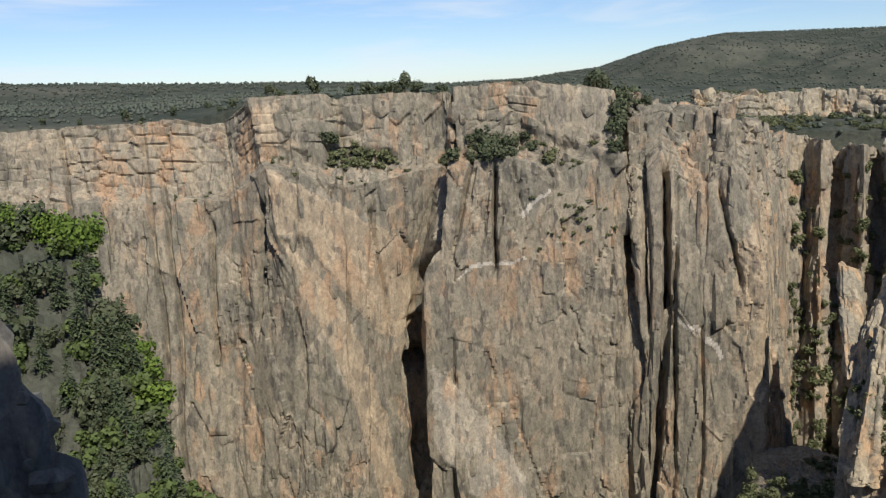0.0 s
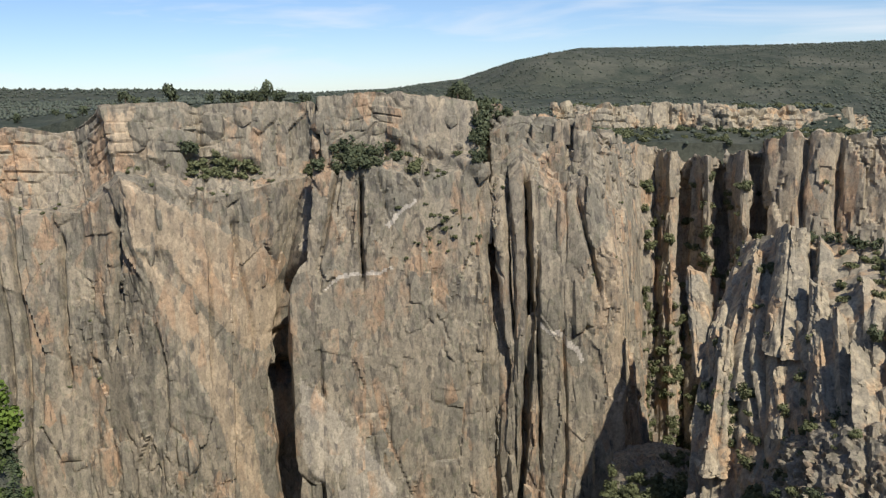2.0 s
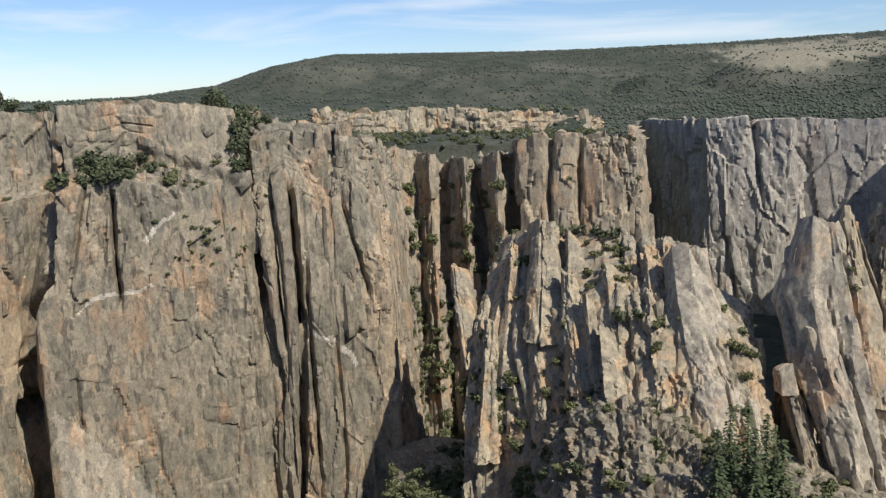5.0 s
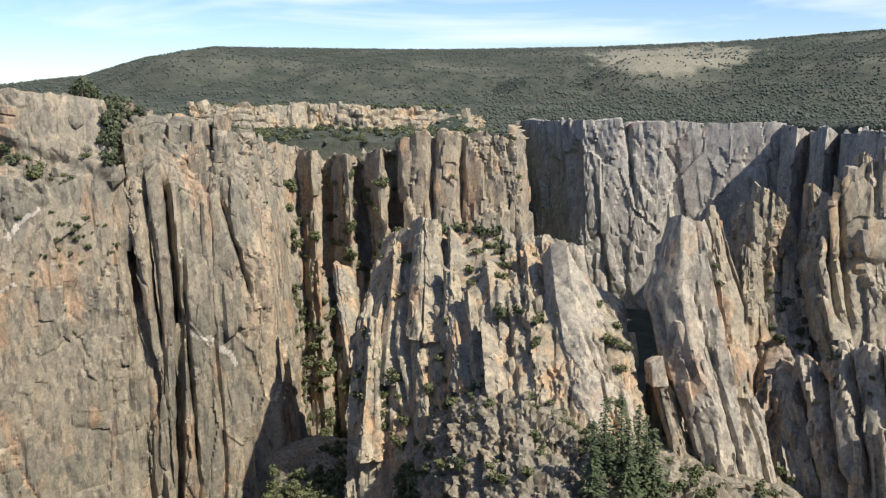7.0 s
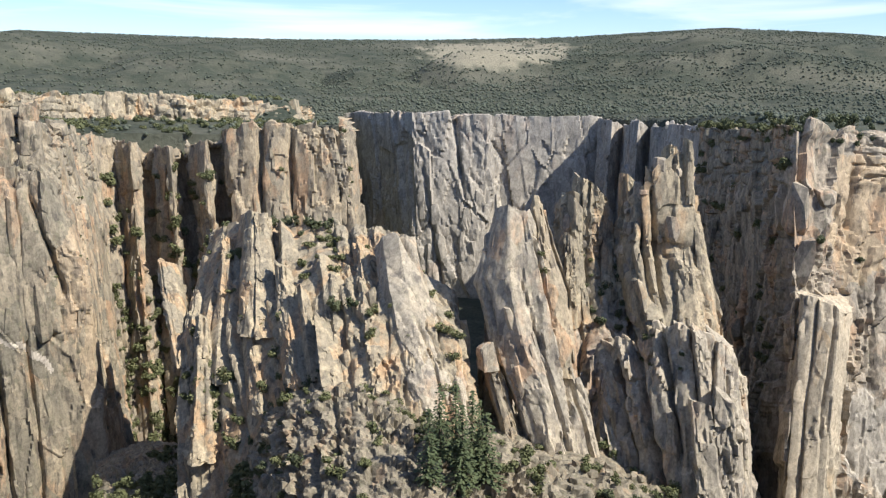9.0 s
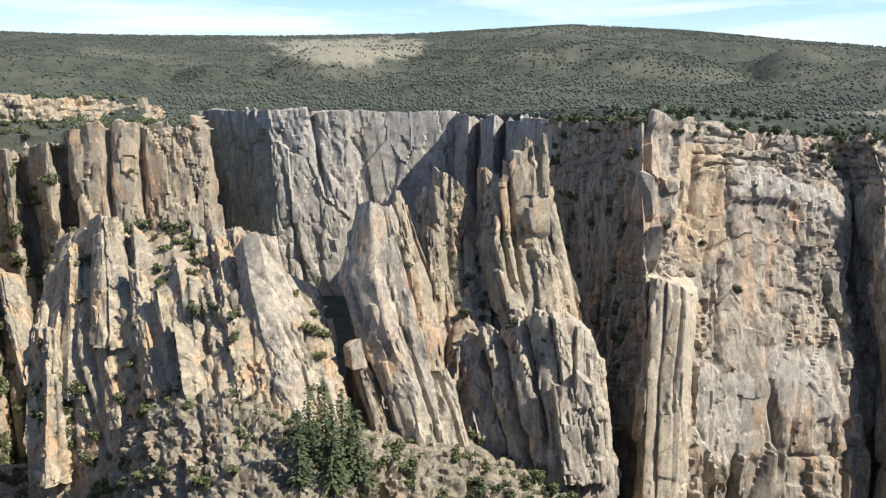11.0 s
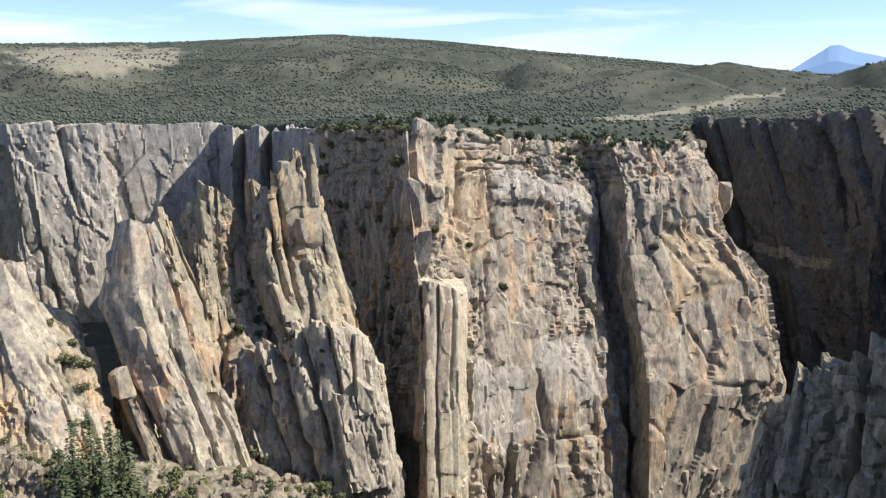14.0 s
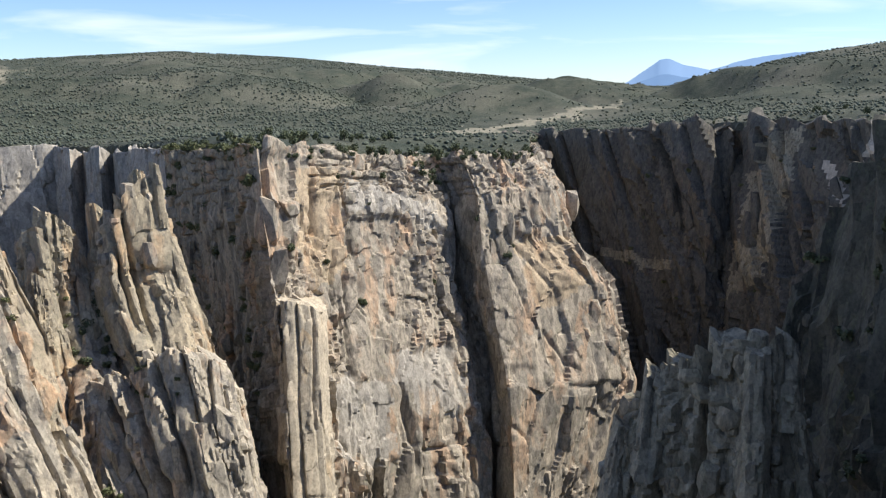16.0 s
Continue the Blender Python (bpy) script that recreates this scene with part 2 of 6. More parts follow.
def rock(name, grey, tan, rust, dark, rust_amount=0.5, dark_amount=0.5, lichen=0.4, unit=1.0, bump=0.65):
    """Weathered gneiss and granite: grey skin, fresh tan and rust faces, dark water streaks, lichen, thin joints."""
    m, n, l = nodes_of(name)
    geo = n.new("ShaderNodeNewGeometry")
    pos = geo.outputs["Position"]
    broad = noise_at(n, l, pos, 0.03 / unit, 5, 0.65, (1, 1, 0.55))
    patch = noise_at(n, l, pos, 0.06 / unit, 7, 0.7, (1, 1, 0.4), 17)
    streak = noise_at(n, l, pos, 0.4 / unit, 6, 0.7, (1, 1, 0.24), 5)
    fine = noise_at(n, l, pos, 1.0 / unit, 7, 0.78, (1, 1, 0.85), 9)
    speck = noise_at(n, l, pos, 0.4 / unit, 7, 0.75, (1, 1, 0.7), 31)
    # each block has its own tone
    blocks = voronoi(n, l, pos, 0.16 / unit, (1, 1, 0.42), "F1", 3)
    shards = voronoi(n, l, pos, 0.55 / unit, (1, 1, 0.4), "F1", 8)
    tone = n.new("ShaderNodeSeparateColor")
    l.new(blocks["Color"], tone.inputs[0])
    tone2 = n.new("ShaderNodeSeparateColor")
    l.new(shards["Color"], tone2.inputs[0])
    # mottled, not one tone to a side
    mott = mixed(n, l, 0.35, broad, tone.outputs[0])
    col = mixed(n, l, band(n, l, mott, 0.36, 0.64), grey, tan)
    warm = mixed(n, l, 0.22, patch, tone.outputs[1])
    col = mixed(n, l, times(n, l, band(n, l, warm, 0.66 - 0.22 * rust_amount, 0.72 - 0.16 * rust_amount), 0.85), col, rust)
    wet = mixed(n, l, 0.2, streak, tone2.outputs[1])
    col = mixed(n, l, times(n, l, band(n, l, wet, 0.60 - 0.13 * dark_amount, 0.70 - 0.1 * dark_amount), 0.8), col, dark)
    pale = noise_at(n, l, pos, 0.30 / unit, 6, 0.7, (1, 1, 0.4), 57)
    col = mixed(n, l, times(n, l, band(n, l, pale, 0.54, 0.68), 0.5), col, tuple(min(1, c * 1.3) for c in tan))
    green = tuple(0.5 * a + 0.5 * b for a, b in zip(grey, (0.17, 0.18, 0.10)))
    col = mixed(n, l, times(n, l, band(n, l, speck, 0.53, 0.62), lichen), col, green)
    shade = ramp(n, [(0.0, (0.78, 0.78, 0.79)), (1.0, (1.18, 1.17, 1.15))])
    l.new(tone2.outputs[0], shade.inputs["Fac"])
    col = mixed(n, l, 0.8, col, shade.outputs["Color"], "MULTIPLY")
    col = mixed(n, l, 0.85, col, ramp_of(n, l, fine), "MULTIPLY")
    # dirt in thin joints
    joint = voronoi(n, l, pos, 0.22 / unit, (1, 1, 0.34), "DISTANCE_TO_EDGE", 14)["Distance"]
    near = band(n, l, joint, 0.025, 0.0)
    gap = times(n, l, near, band(n, l, speck, 0.5, 0.6))
    col = mixed(n, l, times(n, l, gap, 0.4), col, (0.06, 0.05, 0.045))
    b = n["Principled BSDF"]
    l.new(col, b.inputs["Base Color"])
    b.inputs["Roughness"].default_value = 0.92
    b.inputs["Specular IOR Level"].default_value = 0.15
    bp = n.new("ShaderNodeBump")
    bp.inputs["Strength"].default_value, bp.inputs["Distance"].default_value = bump, 0.5 * unit
    hgt = mixed(n, l, 0.5, fine, tone2.outputs[2])
    l.new(hgt, bp.inputs["Height"])
    l.new(bp.outputs["Normal"], b.inputs["Normal"])
    return m


def ramp_of(n, l, val):
    r = ramp(n, [(0.3, (0.5, 0.5, 0.5)), (0.5, (0.98, 0.98, 0.97)), (0.7, (1.38, 1.37, 1.34))])
    l.new(val, r.inputs["Fac"])
    return r.outputs["Color"]


ROCK_WALL = rock("rock_wall", (0.228, 0.207, 0.163), (0.35, 0.298, 0.222), (0.43, 0.29, 0.185), (0.11, 0.098, 0.086), 0.52, 0.58, 0.6)
ROCK_WARM = rock("rock_warm", (0.29, 0.255, 0.20), (0.39, 0.325, 0.235), (0.46, 0.305, 0.19), (0.14, 0.122, 0.108), 0.6, 0.45, 0.5)
ROCK_PALE = rock("rock_pale", (0.365, 0.328, 0.27), (0.47, 0.41, 0.32), (0.52, 0.36, 0.24), (0.20, 0.18, 0.16), 0.45, 0.6, 0.45)
ROCK_PINK = rock("rock_pink", (0.30, 0.268, 0.222), (0.42, 0.362, 0.288), (0.45, 0.315, 0.215), (0.14, 0.123, 0.103), 0.55, 0.75, 0.55)
ROCK_RIB = rock("rock_rib", (0.32, 0.282, 0.215), (0.42, 0.355, 0.255), (0.48, 0.325, 0.195), (0.16, 0.14, 0.115), 0.6, 0.5, 0.4)
ROCK_RUBBLE = rock("rock_rubble", (0.225, 0.20, 0.155), (0.31, 0.27, 0.205), (0.30, 0.22, 0.15), (0.11, 0.10, 0.08), 0.4, 0.5, 0.7, 0.6)
# pale quartz veins, and also sunlit edges painted on the shaded wall
ROCK_VEIN_LIT_EDGE = rock("rock_vein_lit_edge", (0.50, 0.45, 0.38), (0.56, 0.50, 0.42), (0.52, 0.40, 0.30), (0.35, 0.31, 0.27), 0.2, 0.2, 0.1)
ROCK_YELLOW = rock("rock_yellow", (0.44, 0.385, 0.30), (0.50, 0.43, 0.33), (0.52, 0.39, 0.25), (0.30, 0.26, 0.21), 0.35, 0.2, 0.1)
# near shoulder: a darker grey that carries part of its shade
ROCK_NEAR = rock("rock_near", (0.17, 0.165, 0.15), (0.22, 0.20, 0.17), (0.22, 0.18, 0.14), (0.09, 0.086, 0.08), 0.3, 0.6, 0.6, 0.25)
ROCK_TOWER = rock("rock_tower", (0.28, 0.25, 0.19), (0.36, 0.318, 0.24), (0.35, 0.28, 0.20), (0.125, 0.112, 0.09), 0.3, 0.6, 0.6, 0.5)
ROCK_SLATE = rock("rock_slate", (0.36, 0.333, 0.292), (0.45, 0.408, 0.348), (0.46, 0.36, 0.27), (0.23, 0.21, 0.18), 0.3, 0.45, 0.3)
ROCK_SLAB = rock("rock_slab", (0.38, 0.308, 0.22), (0.47, 0.372, 0.26), (0.47, 0.325, 0.21), (0.19, 0.16, 0.13), 0.55, 0.4, 0.35)
ROCK_FAR = rock("rock_far", (0.33, 0.31, 0.28), (0.42, 0.385, 0.335), (0.43, 0.355, 0.29), (0.22, 0.208, 0.19), 0.4, 0.5, 0.2, 2.0)
# shoulder's shade is put into the colour, along with its dark lichen
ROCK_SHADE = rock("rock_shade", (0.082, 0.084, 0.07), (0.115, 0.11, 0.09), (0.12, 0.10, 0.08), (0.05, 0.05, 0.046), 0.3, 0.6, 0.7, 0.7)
# canyon shade on the wall towards the sun is put into this darker colour
ROCK_DARK_SHADE = rock("rock_dark_shade", (0.12, 0.114, 0.103), (0.16, 0.147, 0.125), (0.16, 0.128, 0.104), (0.07, 0.068, 0.066), 0.4, 0.6, 0.5, 0.7)


def leaves(name, a, b, rough=0.75):
    m, n, l = nodes_of(name)
    info = n.new("ShaderNodeObjectInfo")
    geo = n.new("ShaderNodeNewGeometry")
    isl = n.new("ShaderNodeMath")
    isl.operation = "MULTIPLY_ADD"
    l.new(geo.outputs["Random Per Island"], isl.inputs[0])
    isl.inputs[1].default_value = 0.6
    half = times(n, l, info.outputs["Random"], 0.4)
    l.new(half, isl.inputs[2])
    col = mixed(n, l, isl.outputs[0], a, b)
    bs = n["Principled BSDF"]
    l.new(col, bs.inputs["Base Color"])
    bs.inputs["Roughness"].default_value = rough
    bs.inputs["Specular IOR Level"].default_value = 0.2
    return m


LEAF_JUNIPER = leaves("leaf_juniper", (0.066, 0.082, 0.044), (0.12, 0.134, 0.074))
LEAF_OAK = leaves("leaf_oak", (0.10, 0.115, 0.055), (0.17, 0.175, 0.085))
LEAF_BRIGHT = leaves("leaf_bright", (0.085, 0.14, 0.025), (0.15, 0.21, 0.04))
LEAF_WOOD = leaves("leaf_wood", (0.066, 0.096, 0.03), (0.115, 0.15, 0.05))
LEAF_FIR = leaves("leaf_fir", (0.062, 0.085, 0.044), (0.11, 0.135, 0.068))
# lightened and greyed so that distant bushes look softened by haze
LEAF_SCRUB = leaves("leaf_scrub", (0.075, 0.090, 0.068), (0.125, 0.138, 0.104))
BARK = rock("bark", (0.14, 0.11, 0.085), (0.17, 0.13, 0.10), (0.16, 0.11, 0.08), (0.07, 0.055, 0.045), 0.4, 0.6, 0.2, 0.05, 0.4)


def soil(name, low, high, dry):
    """Dry plateau: pale grass, sage and bare soil in broad patches."""
    m, n, l = nodes_of(name)
    pos = n.new("ShaderNodeNewGeometry").outputs["Position"]
    broad = noise_at(n, l, pos, 0.004, 5, 0.6)
    mid = noise_at(n, l, pos, 0.03, 6, 0.65, (1, 1, 1), 11)
    fine = noise_at(n, l, pos, 0.35, 6, 0.7, (1, 1, 1), 23)
    col = mixed(n, l, band(n, l, mid, 0.38, 0.62), low, high)
    col = mixed(n, l, times(n, l, band(n, l, broad, 0.5, 0.68), 0.7), col, dry)
    bare = n.new("ShaderNodeAttribute")
    bare.attribute_name = "bare"
    worn = n.new("ShaderNodeMath")
    worn.operation = "MULTIPLY_ADD"
    l.new(mid, worn.inputs[0])
    worn.inputs[1].default_value = 1.6
    l.new(bare.outputs["Fac"], worn.inputs[2])
    col = mixed(n, l, band(n, l, worn.outputs[0], 1.15, 1.75), col, (0.27, 0.25, 0.19))
    col = mixed(n, l, 0.8, col, ramp_of(n, l, fine), "MULTIPLY")
    b = n["Principled BSDF"]
    l.new(col, b.inputs["Base Color"])
    b.inputs["Roughness"].default_value = 0.95
    b.inputs["Specular IOR Level"].default_value = 0.1
    bp = n.new("ShaderNodeBump")
    bp.inputs["Strength"].default_value, bp.inputs["Distance"].default_value = 0.7, 1.5
    l.new(fine, bp.inputs["Height"])
    l.new(bp.outputs["Normal"], b.inputs["Normal"])
    return m


# some blue of the distance haze is mixed into these soil colours
SOIL = soil("soil", (0.050, 0.061, 0.048), (0.092, 0.097, 0.074), (0.165, 0.158, 0.125))


# ---- things: tools ----
def part(name, me, material, parent, label=""):
    if isinstance(me, bmesh.types.BMesh):
        bm, me = me, bpy.data.meshes.new(name)
        bm.to_mesh(me)
        bm.free()
    ob = new(name, me)
    if not me.materials:
        me.materials.append(material)
    ob.parent = parent
    if label:
        tagged(ob, label)
    return ob


WALLS = {}


def bearings(P):
    r = np.hypot(P[..., 0], P[..., 1])
    return np.degrees(np.arctan2(P[..., 0], P[..., 1])), np.degrees(np.arctan2(P[..., 2], r))


def within(az, el, corners):
    """Which places lie inside a polygon of bearings."""
    inside = np.zeros(az.shape, bool)
    for (x0, y0), (x1, y1) in zip(corners, corners[1:] + corners[:1]):
        if y0 != y1:
            inside ^= ((y0 > el) != (y1 > el)) & (az < (x1 - x0) * (el - y0) / (y1 - y0) + x0)
    return inside


def wall(name, rings, step, relief, material, label, cap=30.0, grooves=(), zones=(), category="cliff", bed=0.0, bed_deep=26.0, faces=()):
    P = loft(rings, step, relief, cap, grooves, bed, bed_deep, faces=faces)
    ob = new(name, grid_mesh(name, P))
    ob.data.materials.append(material)
    WALLS[name] = P
    if zones:
        C = (P[:-1, :-1] + P[1:, 1:]) / 2
        az, el = bearings(C)
        ja, je = 0.9 * fbm(el * 1.1, az * 1.1, 3, 4), 1.6 * fbm(az * 1.3, el * 0.5, 4, 4)
        index = np.zeros(az.shape, np.int32)
        for mat, corners, *loose in zones:
            k = loose[0] if loose else 1.0
            if mat.name not in [m.name for m in ob.data.materials]:
                ob.data.materials.append(mat)
            index[within(az + k * ja, el + k * je, corners)] = [m.name for m in ob.data.materials].index(mat.name)
        ob.data.polygons.foreach_set("material_index", index.ravel())
    return tagged(ob, label, category, kind="structure")


def on_wall(name, az, el):
    """The place on a wall that is seen nearest to a bearing."""
    P = WALLS[name]
    a, e = bearings(P)
    k = np.argmin((a - az) ** 2 + (e - el) ** 2 + 1e-7 * (P**2).sum(-1))
    return Vector(P.reshape(-1, 3)[k].tolist())


# ---- the ground, one sheet with the canyon in it ----
FLOOR = -226.0
SKY_AZ = [-180, -110, -66, -55, -46, -38, -33, -28, -24.4, -20.3, -6.4, 4.3, 13, 23, 30, 41, 51, 55, 57, 60, 63, 67, 80, 110, 180]
SKY_EL = [0.5, 0.8, 0.9, 0.5, 0.2, -0.2, -0.1, 0.45, 1.5, 2.15, 1.9, 1.95, 2.15, 2.7, 2.3, 1.25, 0.25, 0.2, 0.3, 1.5, 2.1, 2.6, 3.0, 1.0, 0.5]
CREST = [1500, 1500, 1300, 1300, 1300, 1400, 1900, 2300, 2300, 2300, 2300, 2300, 2300, 2400, 2500, 2900, 3900, 3900, 2600, 2000, 1900, 1800, 1700, 1500, 1500]
RIM_AZ = [-180, -110, -88, -66, -54, -50, -34, -26, -20.5, -17, -9, -1.4, -0.9, 3, 15.5, 18.5, 22, 26, 28, 38, 40, 45.6, 46.3, 52, 58, 67, 80, 112, 114, 180]
RIM_R = [-60, -60, 445, 418, 398, 380, 376, 376, 382, 455, 455, 430, 1010, 915, 930, 800, 490, 360, 325, 395, 420, 430, 715, 660, 620, 515, 490, 450, -60, -60]
RIM_EL = [-0.5, -1, -1.6, -1.8, -1.8, -0.75, -0.45, -1.4, -2.4, -4.0, -4.2, -3.6, -2.8, -2.7, -2.9, -3.1, -3.4, -3.4, -3.2, -4.3, -4.4, -4.1, -2.8, -2.4, -2.1, -2.0, -2, -1.5, -1, -0.5]
NEAR_AZ = [-180, -112, -105, -80, -60, 55, 72, 80, 88, 112, 114, 180]
NEAR_R = [2, 2, 14, 2.2, 2.2, 2.2, 2.2, 60, 60, 45, 2, 2]


BARE = [(4.2, 1.75), (9, 1.9), (14.4, 1.85), (13.4, 0.9), (9, 0.0), (6, 0.3), (3.6, 1.0)]
FLAT_AZ = [-180, -60, -45, -30, -20, 0, 25, 40, 50, 60, 70, 180]
FLAT_NEAR = [-2, -12, -5, -6, -28, -30, -20, -24, -26, -16, -12, -2]
FLAT_FAR = [0, -8, -6, -18, -36, -44, -42, -42, -38, -20, -12, 0]


def ground_height(az, r):
    rim_r = np.interp(az, RIM_AZ, RIM_R)
    crest, sky_el = np.interp(az, SKY_AZ, CREST), np.interp(az, SKY_AZ, SKY_EL)
    flat = np.interp(az, FLAT_AZ, FLAT_NEAR) * (1 - smooth(380, 950, r)) + np.interp(az, FLAT_AZ, FLAT_FAR) * smooth(380, 950, r)
    rim_z = rim_r * np.tan(np.radians(np.interp(az, RIM_AZ, RIM_EL)))
    flat = flat + (rim_z - 0.8 - flat) * (1 - smooth(10, 90, r - rim_r))
    top = crest * np.tan(np.radians(sky_el))
    x, y = np.sin(np.radians(az)) * r, np.cos(np.radians(az)) * r
    climb = np.clip((r - 1000) / (crest - 1000), 0, 1)
    z = flat + (top - flat) * (0.25 * climb + 0.75 * climb * climb * (3 - 2 * climb))
    past = np.clip((r - crest) / 600, 0, 1)
    z = z - 60 * past * past * (crest < 3500)
    # low terrace with its own cliff band
    near = smooth(-24, -20, az) * (1 - smooth(-5, -3.4, az))
    z = z + near * (13.5 * smooth(556, 585, r) * (1 - smooth(800, 1300, r)))
    spur = smooth(300, 900, r) * (1 - smooth(0.62, 0.88, r / crest))
    gullies = np.abs(fbm(x / 330, y / 330, 3, 4))
    z = z + spur * (95 * (gullies - 0.15) * smooth(1100, 1500, r) + 3 * fbm(x / 60, y / 60, 4, 4))
    z = z + 0.6 * fbm(x / 9, y / 9, 6, 3) * smooth(6, 30, r)
    near_r = np.interp(az, NEAR_AZ, NEAR_R)
    shelf = -1.75 - 0.02 * r + 3 * smooth(10, 60, r) * (1 - smooth(200, 700, r))
    inside = smooth(0, 1, (r - near_r) / np.clip(near_r * 0.15, 0.4, 12)) * (1 - smooth(-2, 24, r - rim_r))
    # unseen steep rise behind the viewer, added to block sun from the near rock
    shelf = shelf + 27 * np.exp(-((az - 126) / 26) ** 4) * smooth(4, 13, r) * (1 - smooth(40, 130, r))
    z = np.where(r < near_r, shelf, np.maximum(z, np.where(np.abs(az) > 100, shelf, -999)))
    return z * (1 - inside) + FLOOR * inside


g_az = np.concatenate([np.linspace(-180, -70, 60, endpoint=False), np.linspace(-70, 70, 500, endpoint=False), np.linspace(70, 180, 60)])
g_r = np.concatenate([[0.0], np.geomspace(0.8, 330, 36), np.linspace(335, 1080, 120), np.geomspace(1090, 4900, 90)])
A, Rr = np.meshgrid(g_az, g_r)
G = np.stack([np.sin(np.radians(A)) * Rr, np.cos(np.radians(A)) * Rr, ground_height(A, Rr)], -1)
ground = new("ground", grid_mesh("ground", G[::-1]))
ground.data.materials.append(SOIL)
ga, ge = bearings(G[::-1])
ga, ge = ga + 1.6 * fbm(ge * 2.5, ga * 0.8, 8, 4), ge + 0.45 * fbm(ga * 0.9, ge * 2.5, 9, 4)
VALLEY = [(40, -2.85), (47, -2.05), (51, -1.0), (51.9, -0.5), (51.2, -0.5), (47.5, -1.35), (43.5, -2.1), (38, -2.5)]
edge = [(0.9 * math.cos(w) * q, 0.26 * math.sin(w) * q) for w in (0, 1.26, 2.51, 3.77, 5.03) for q in (0.4, 1.0)]
soft_bare = sum(within(ga + i, ge + j, BARE).astype(float) for i, j in edge) / len(edge)
thin_soil = np.maximum(soft_bare, within(ga, ge, VALLEY)) * (np.hypot(G[::-1][..., 0], G[::-1][..., 1]) > 600)
worn_soil = ground.data.attributes.new("bare", "FLOAT", "POINT")
worn_soil.data.foreach_set("value", thin_soil.astype(np.float32).ravel())
tagged(ground, "dry plateau of scrub and pale grass cut by a deep canyon", "ground", kind="structure")

# ---- the great wall opposite ----
rim = [(-74, 416, -1.7), (-66, 405, -1.9), (-56, 385, -1.7), (-52.2, 385, -2.2), (-50.6, 362, -0.7), (-44.6, 362, -0.8), (-38.3, 362, -0.6), (-37.4, 360, -0.5),
       (-33.6, 358, -0.3), (-30.5, 357, -0.6), (-27.3, 356, -1.3), (-26.5, 374, -1.6), (-25.8, 362, -2.2), (-24, 362, -1.9), (-22, 363, -2.2), (-20.7, 364, -2.4), (-19.3, 362, -3.5), (-18.2, 385, -3.9), (-16.8, 440, -4.0)]
shelf_back = [(-74, 414, -6), (-66, 402, -5), (-56, 380, -6.3), (-52, 372, -6.5), (-50.3, 358, -4.5), (-44.6, 358, -5), (-38.3, 360, -5), (-37.2, 356, -4.8),
              (-33.6, 356, -3.8), (-30.5, 354, -4.8), (-27.3, 351, -4.6), (-26.5, 372, -5.6), (-25.9, 348, -6.2), (-24, 349, -4.6), (-22, 348, -6.2), (-20.3, 350, -4.9), (-18.7, 350, -6.4), (-17.9, 378, -6.5), (-16.5, 430, -7)]
shelf_front = [(-74, 408, -7), (-66, 395, -6), (-56, 370, -7), (-52, 358, -7), (-50, 340, -5), (-44.8, 342, -6.6), (-38.6, 352, -5.6), (-37.5, 338, -5.4),
               (-33.8, 336, -5.2), (-30.5, 338, -6.3), (-27.2, 341, -5.3), (-26.3, 352, -6), (-25.8, 342, -7.4), (-24, 340, -5.6), (-22, 343, -7.6), (-20, 341, -5.8), (-18.6, 344, -7.6), (-17.8, 372, -8), (-16.3, 425, -10)]
middle = [(-74, 398, -13), (-66, 385, -13), (-56, 362, -13), (-52, 352, -13), (-49, 338, -13), (-45.2, 339, -13), (-40.4, 358, -13), (-39.7, 336, -13),
          (-34.5, 334, -13), (-30.5, 335, -13), (-27, 337, -13), (-26.1, 343, -13), (-25.4, 337, -13), (-24, 336, -13), (-22, 337, -13), (-20, 337, -13), (-17.7, 338, -13), (-17.1, 368, -14), (-16, 420, -15)]
foot = [(-74, 385, -31), (-66, 370, -32), (-56, 346, -33), (-52, 338, -34), (-49, 332, -34), (-45.5, 334, -34), (-41.6, 352, -33), (-40.7, 330, -34),
        (-34.8, 328, -34.5), (-30.5, 329, -34.5), (-27, 330, -34.5), (-26, 336, -34), (-25, 330, -34.5), (-23.8, 329, -34.5), (-22, 328, -34.5), (-20, 328, -34.5), (-16.7, 328, -34.5), (-16.2, 360, -32), (-15.5, 410, -29)]
clefts = [(-26.4, -6.0, -26.0, -13, 1.5, 9), (-26.0, -13, -25.4, -20, 1.2, 5), (-23.7, -6.4, -23.5, -15.6, 1.6, 10), (-23.5, -15, -24.5, -28, 1.8, 8),
          (-34.9, -6.2, -35.0, -12.6, 0.9, 6), (-38.0, -5.2, -38.9, -10.3, 1.7, 10), (-38.9, -10.3, -40.2, -13, 2.0, 8), (-40.2, -13, -41.1, -18.5, 2.6, 9), (-41.1, -18.5, -40.7, -28, 3.4, 11),
          (-53.8, -9, -54.2, -17, 1.2, 5), (-50.6, -8, -51.2, -15, 1.2, 5), (-37.6, -0.6, -37.5, -4.2, 0.8, 6), (-43.2, -9, -42.3, -16, 0.7, 4),
          (-20.5, -7.5, -19.0, -13.0, 0.9, 4), (-25.2, -6, -24.9, -16, 0.9, 6)]
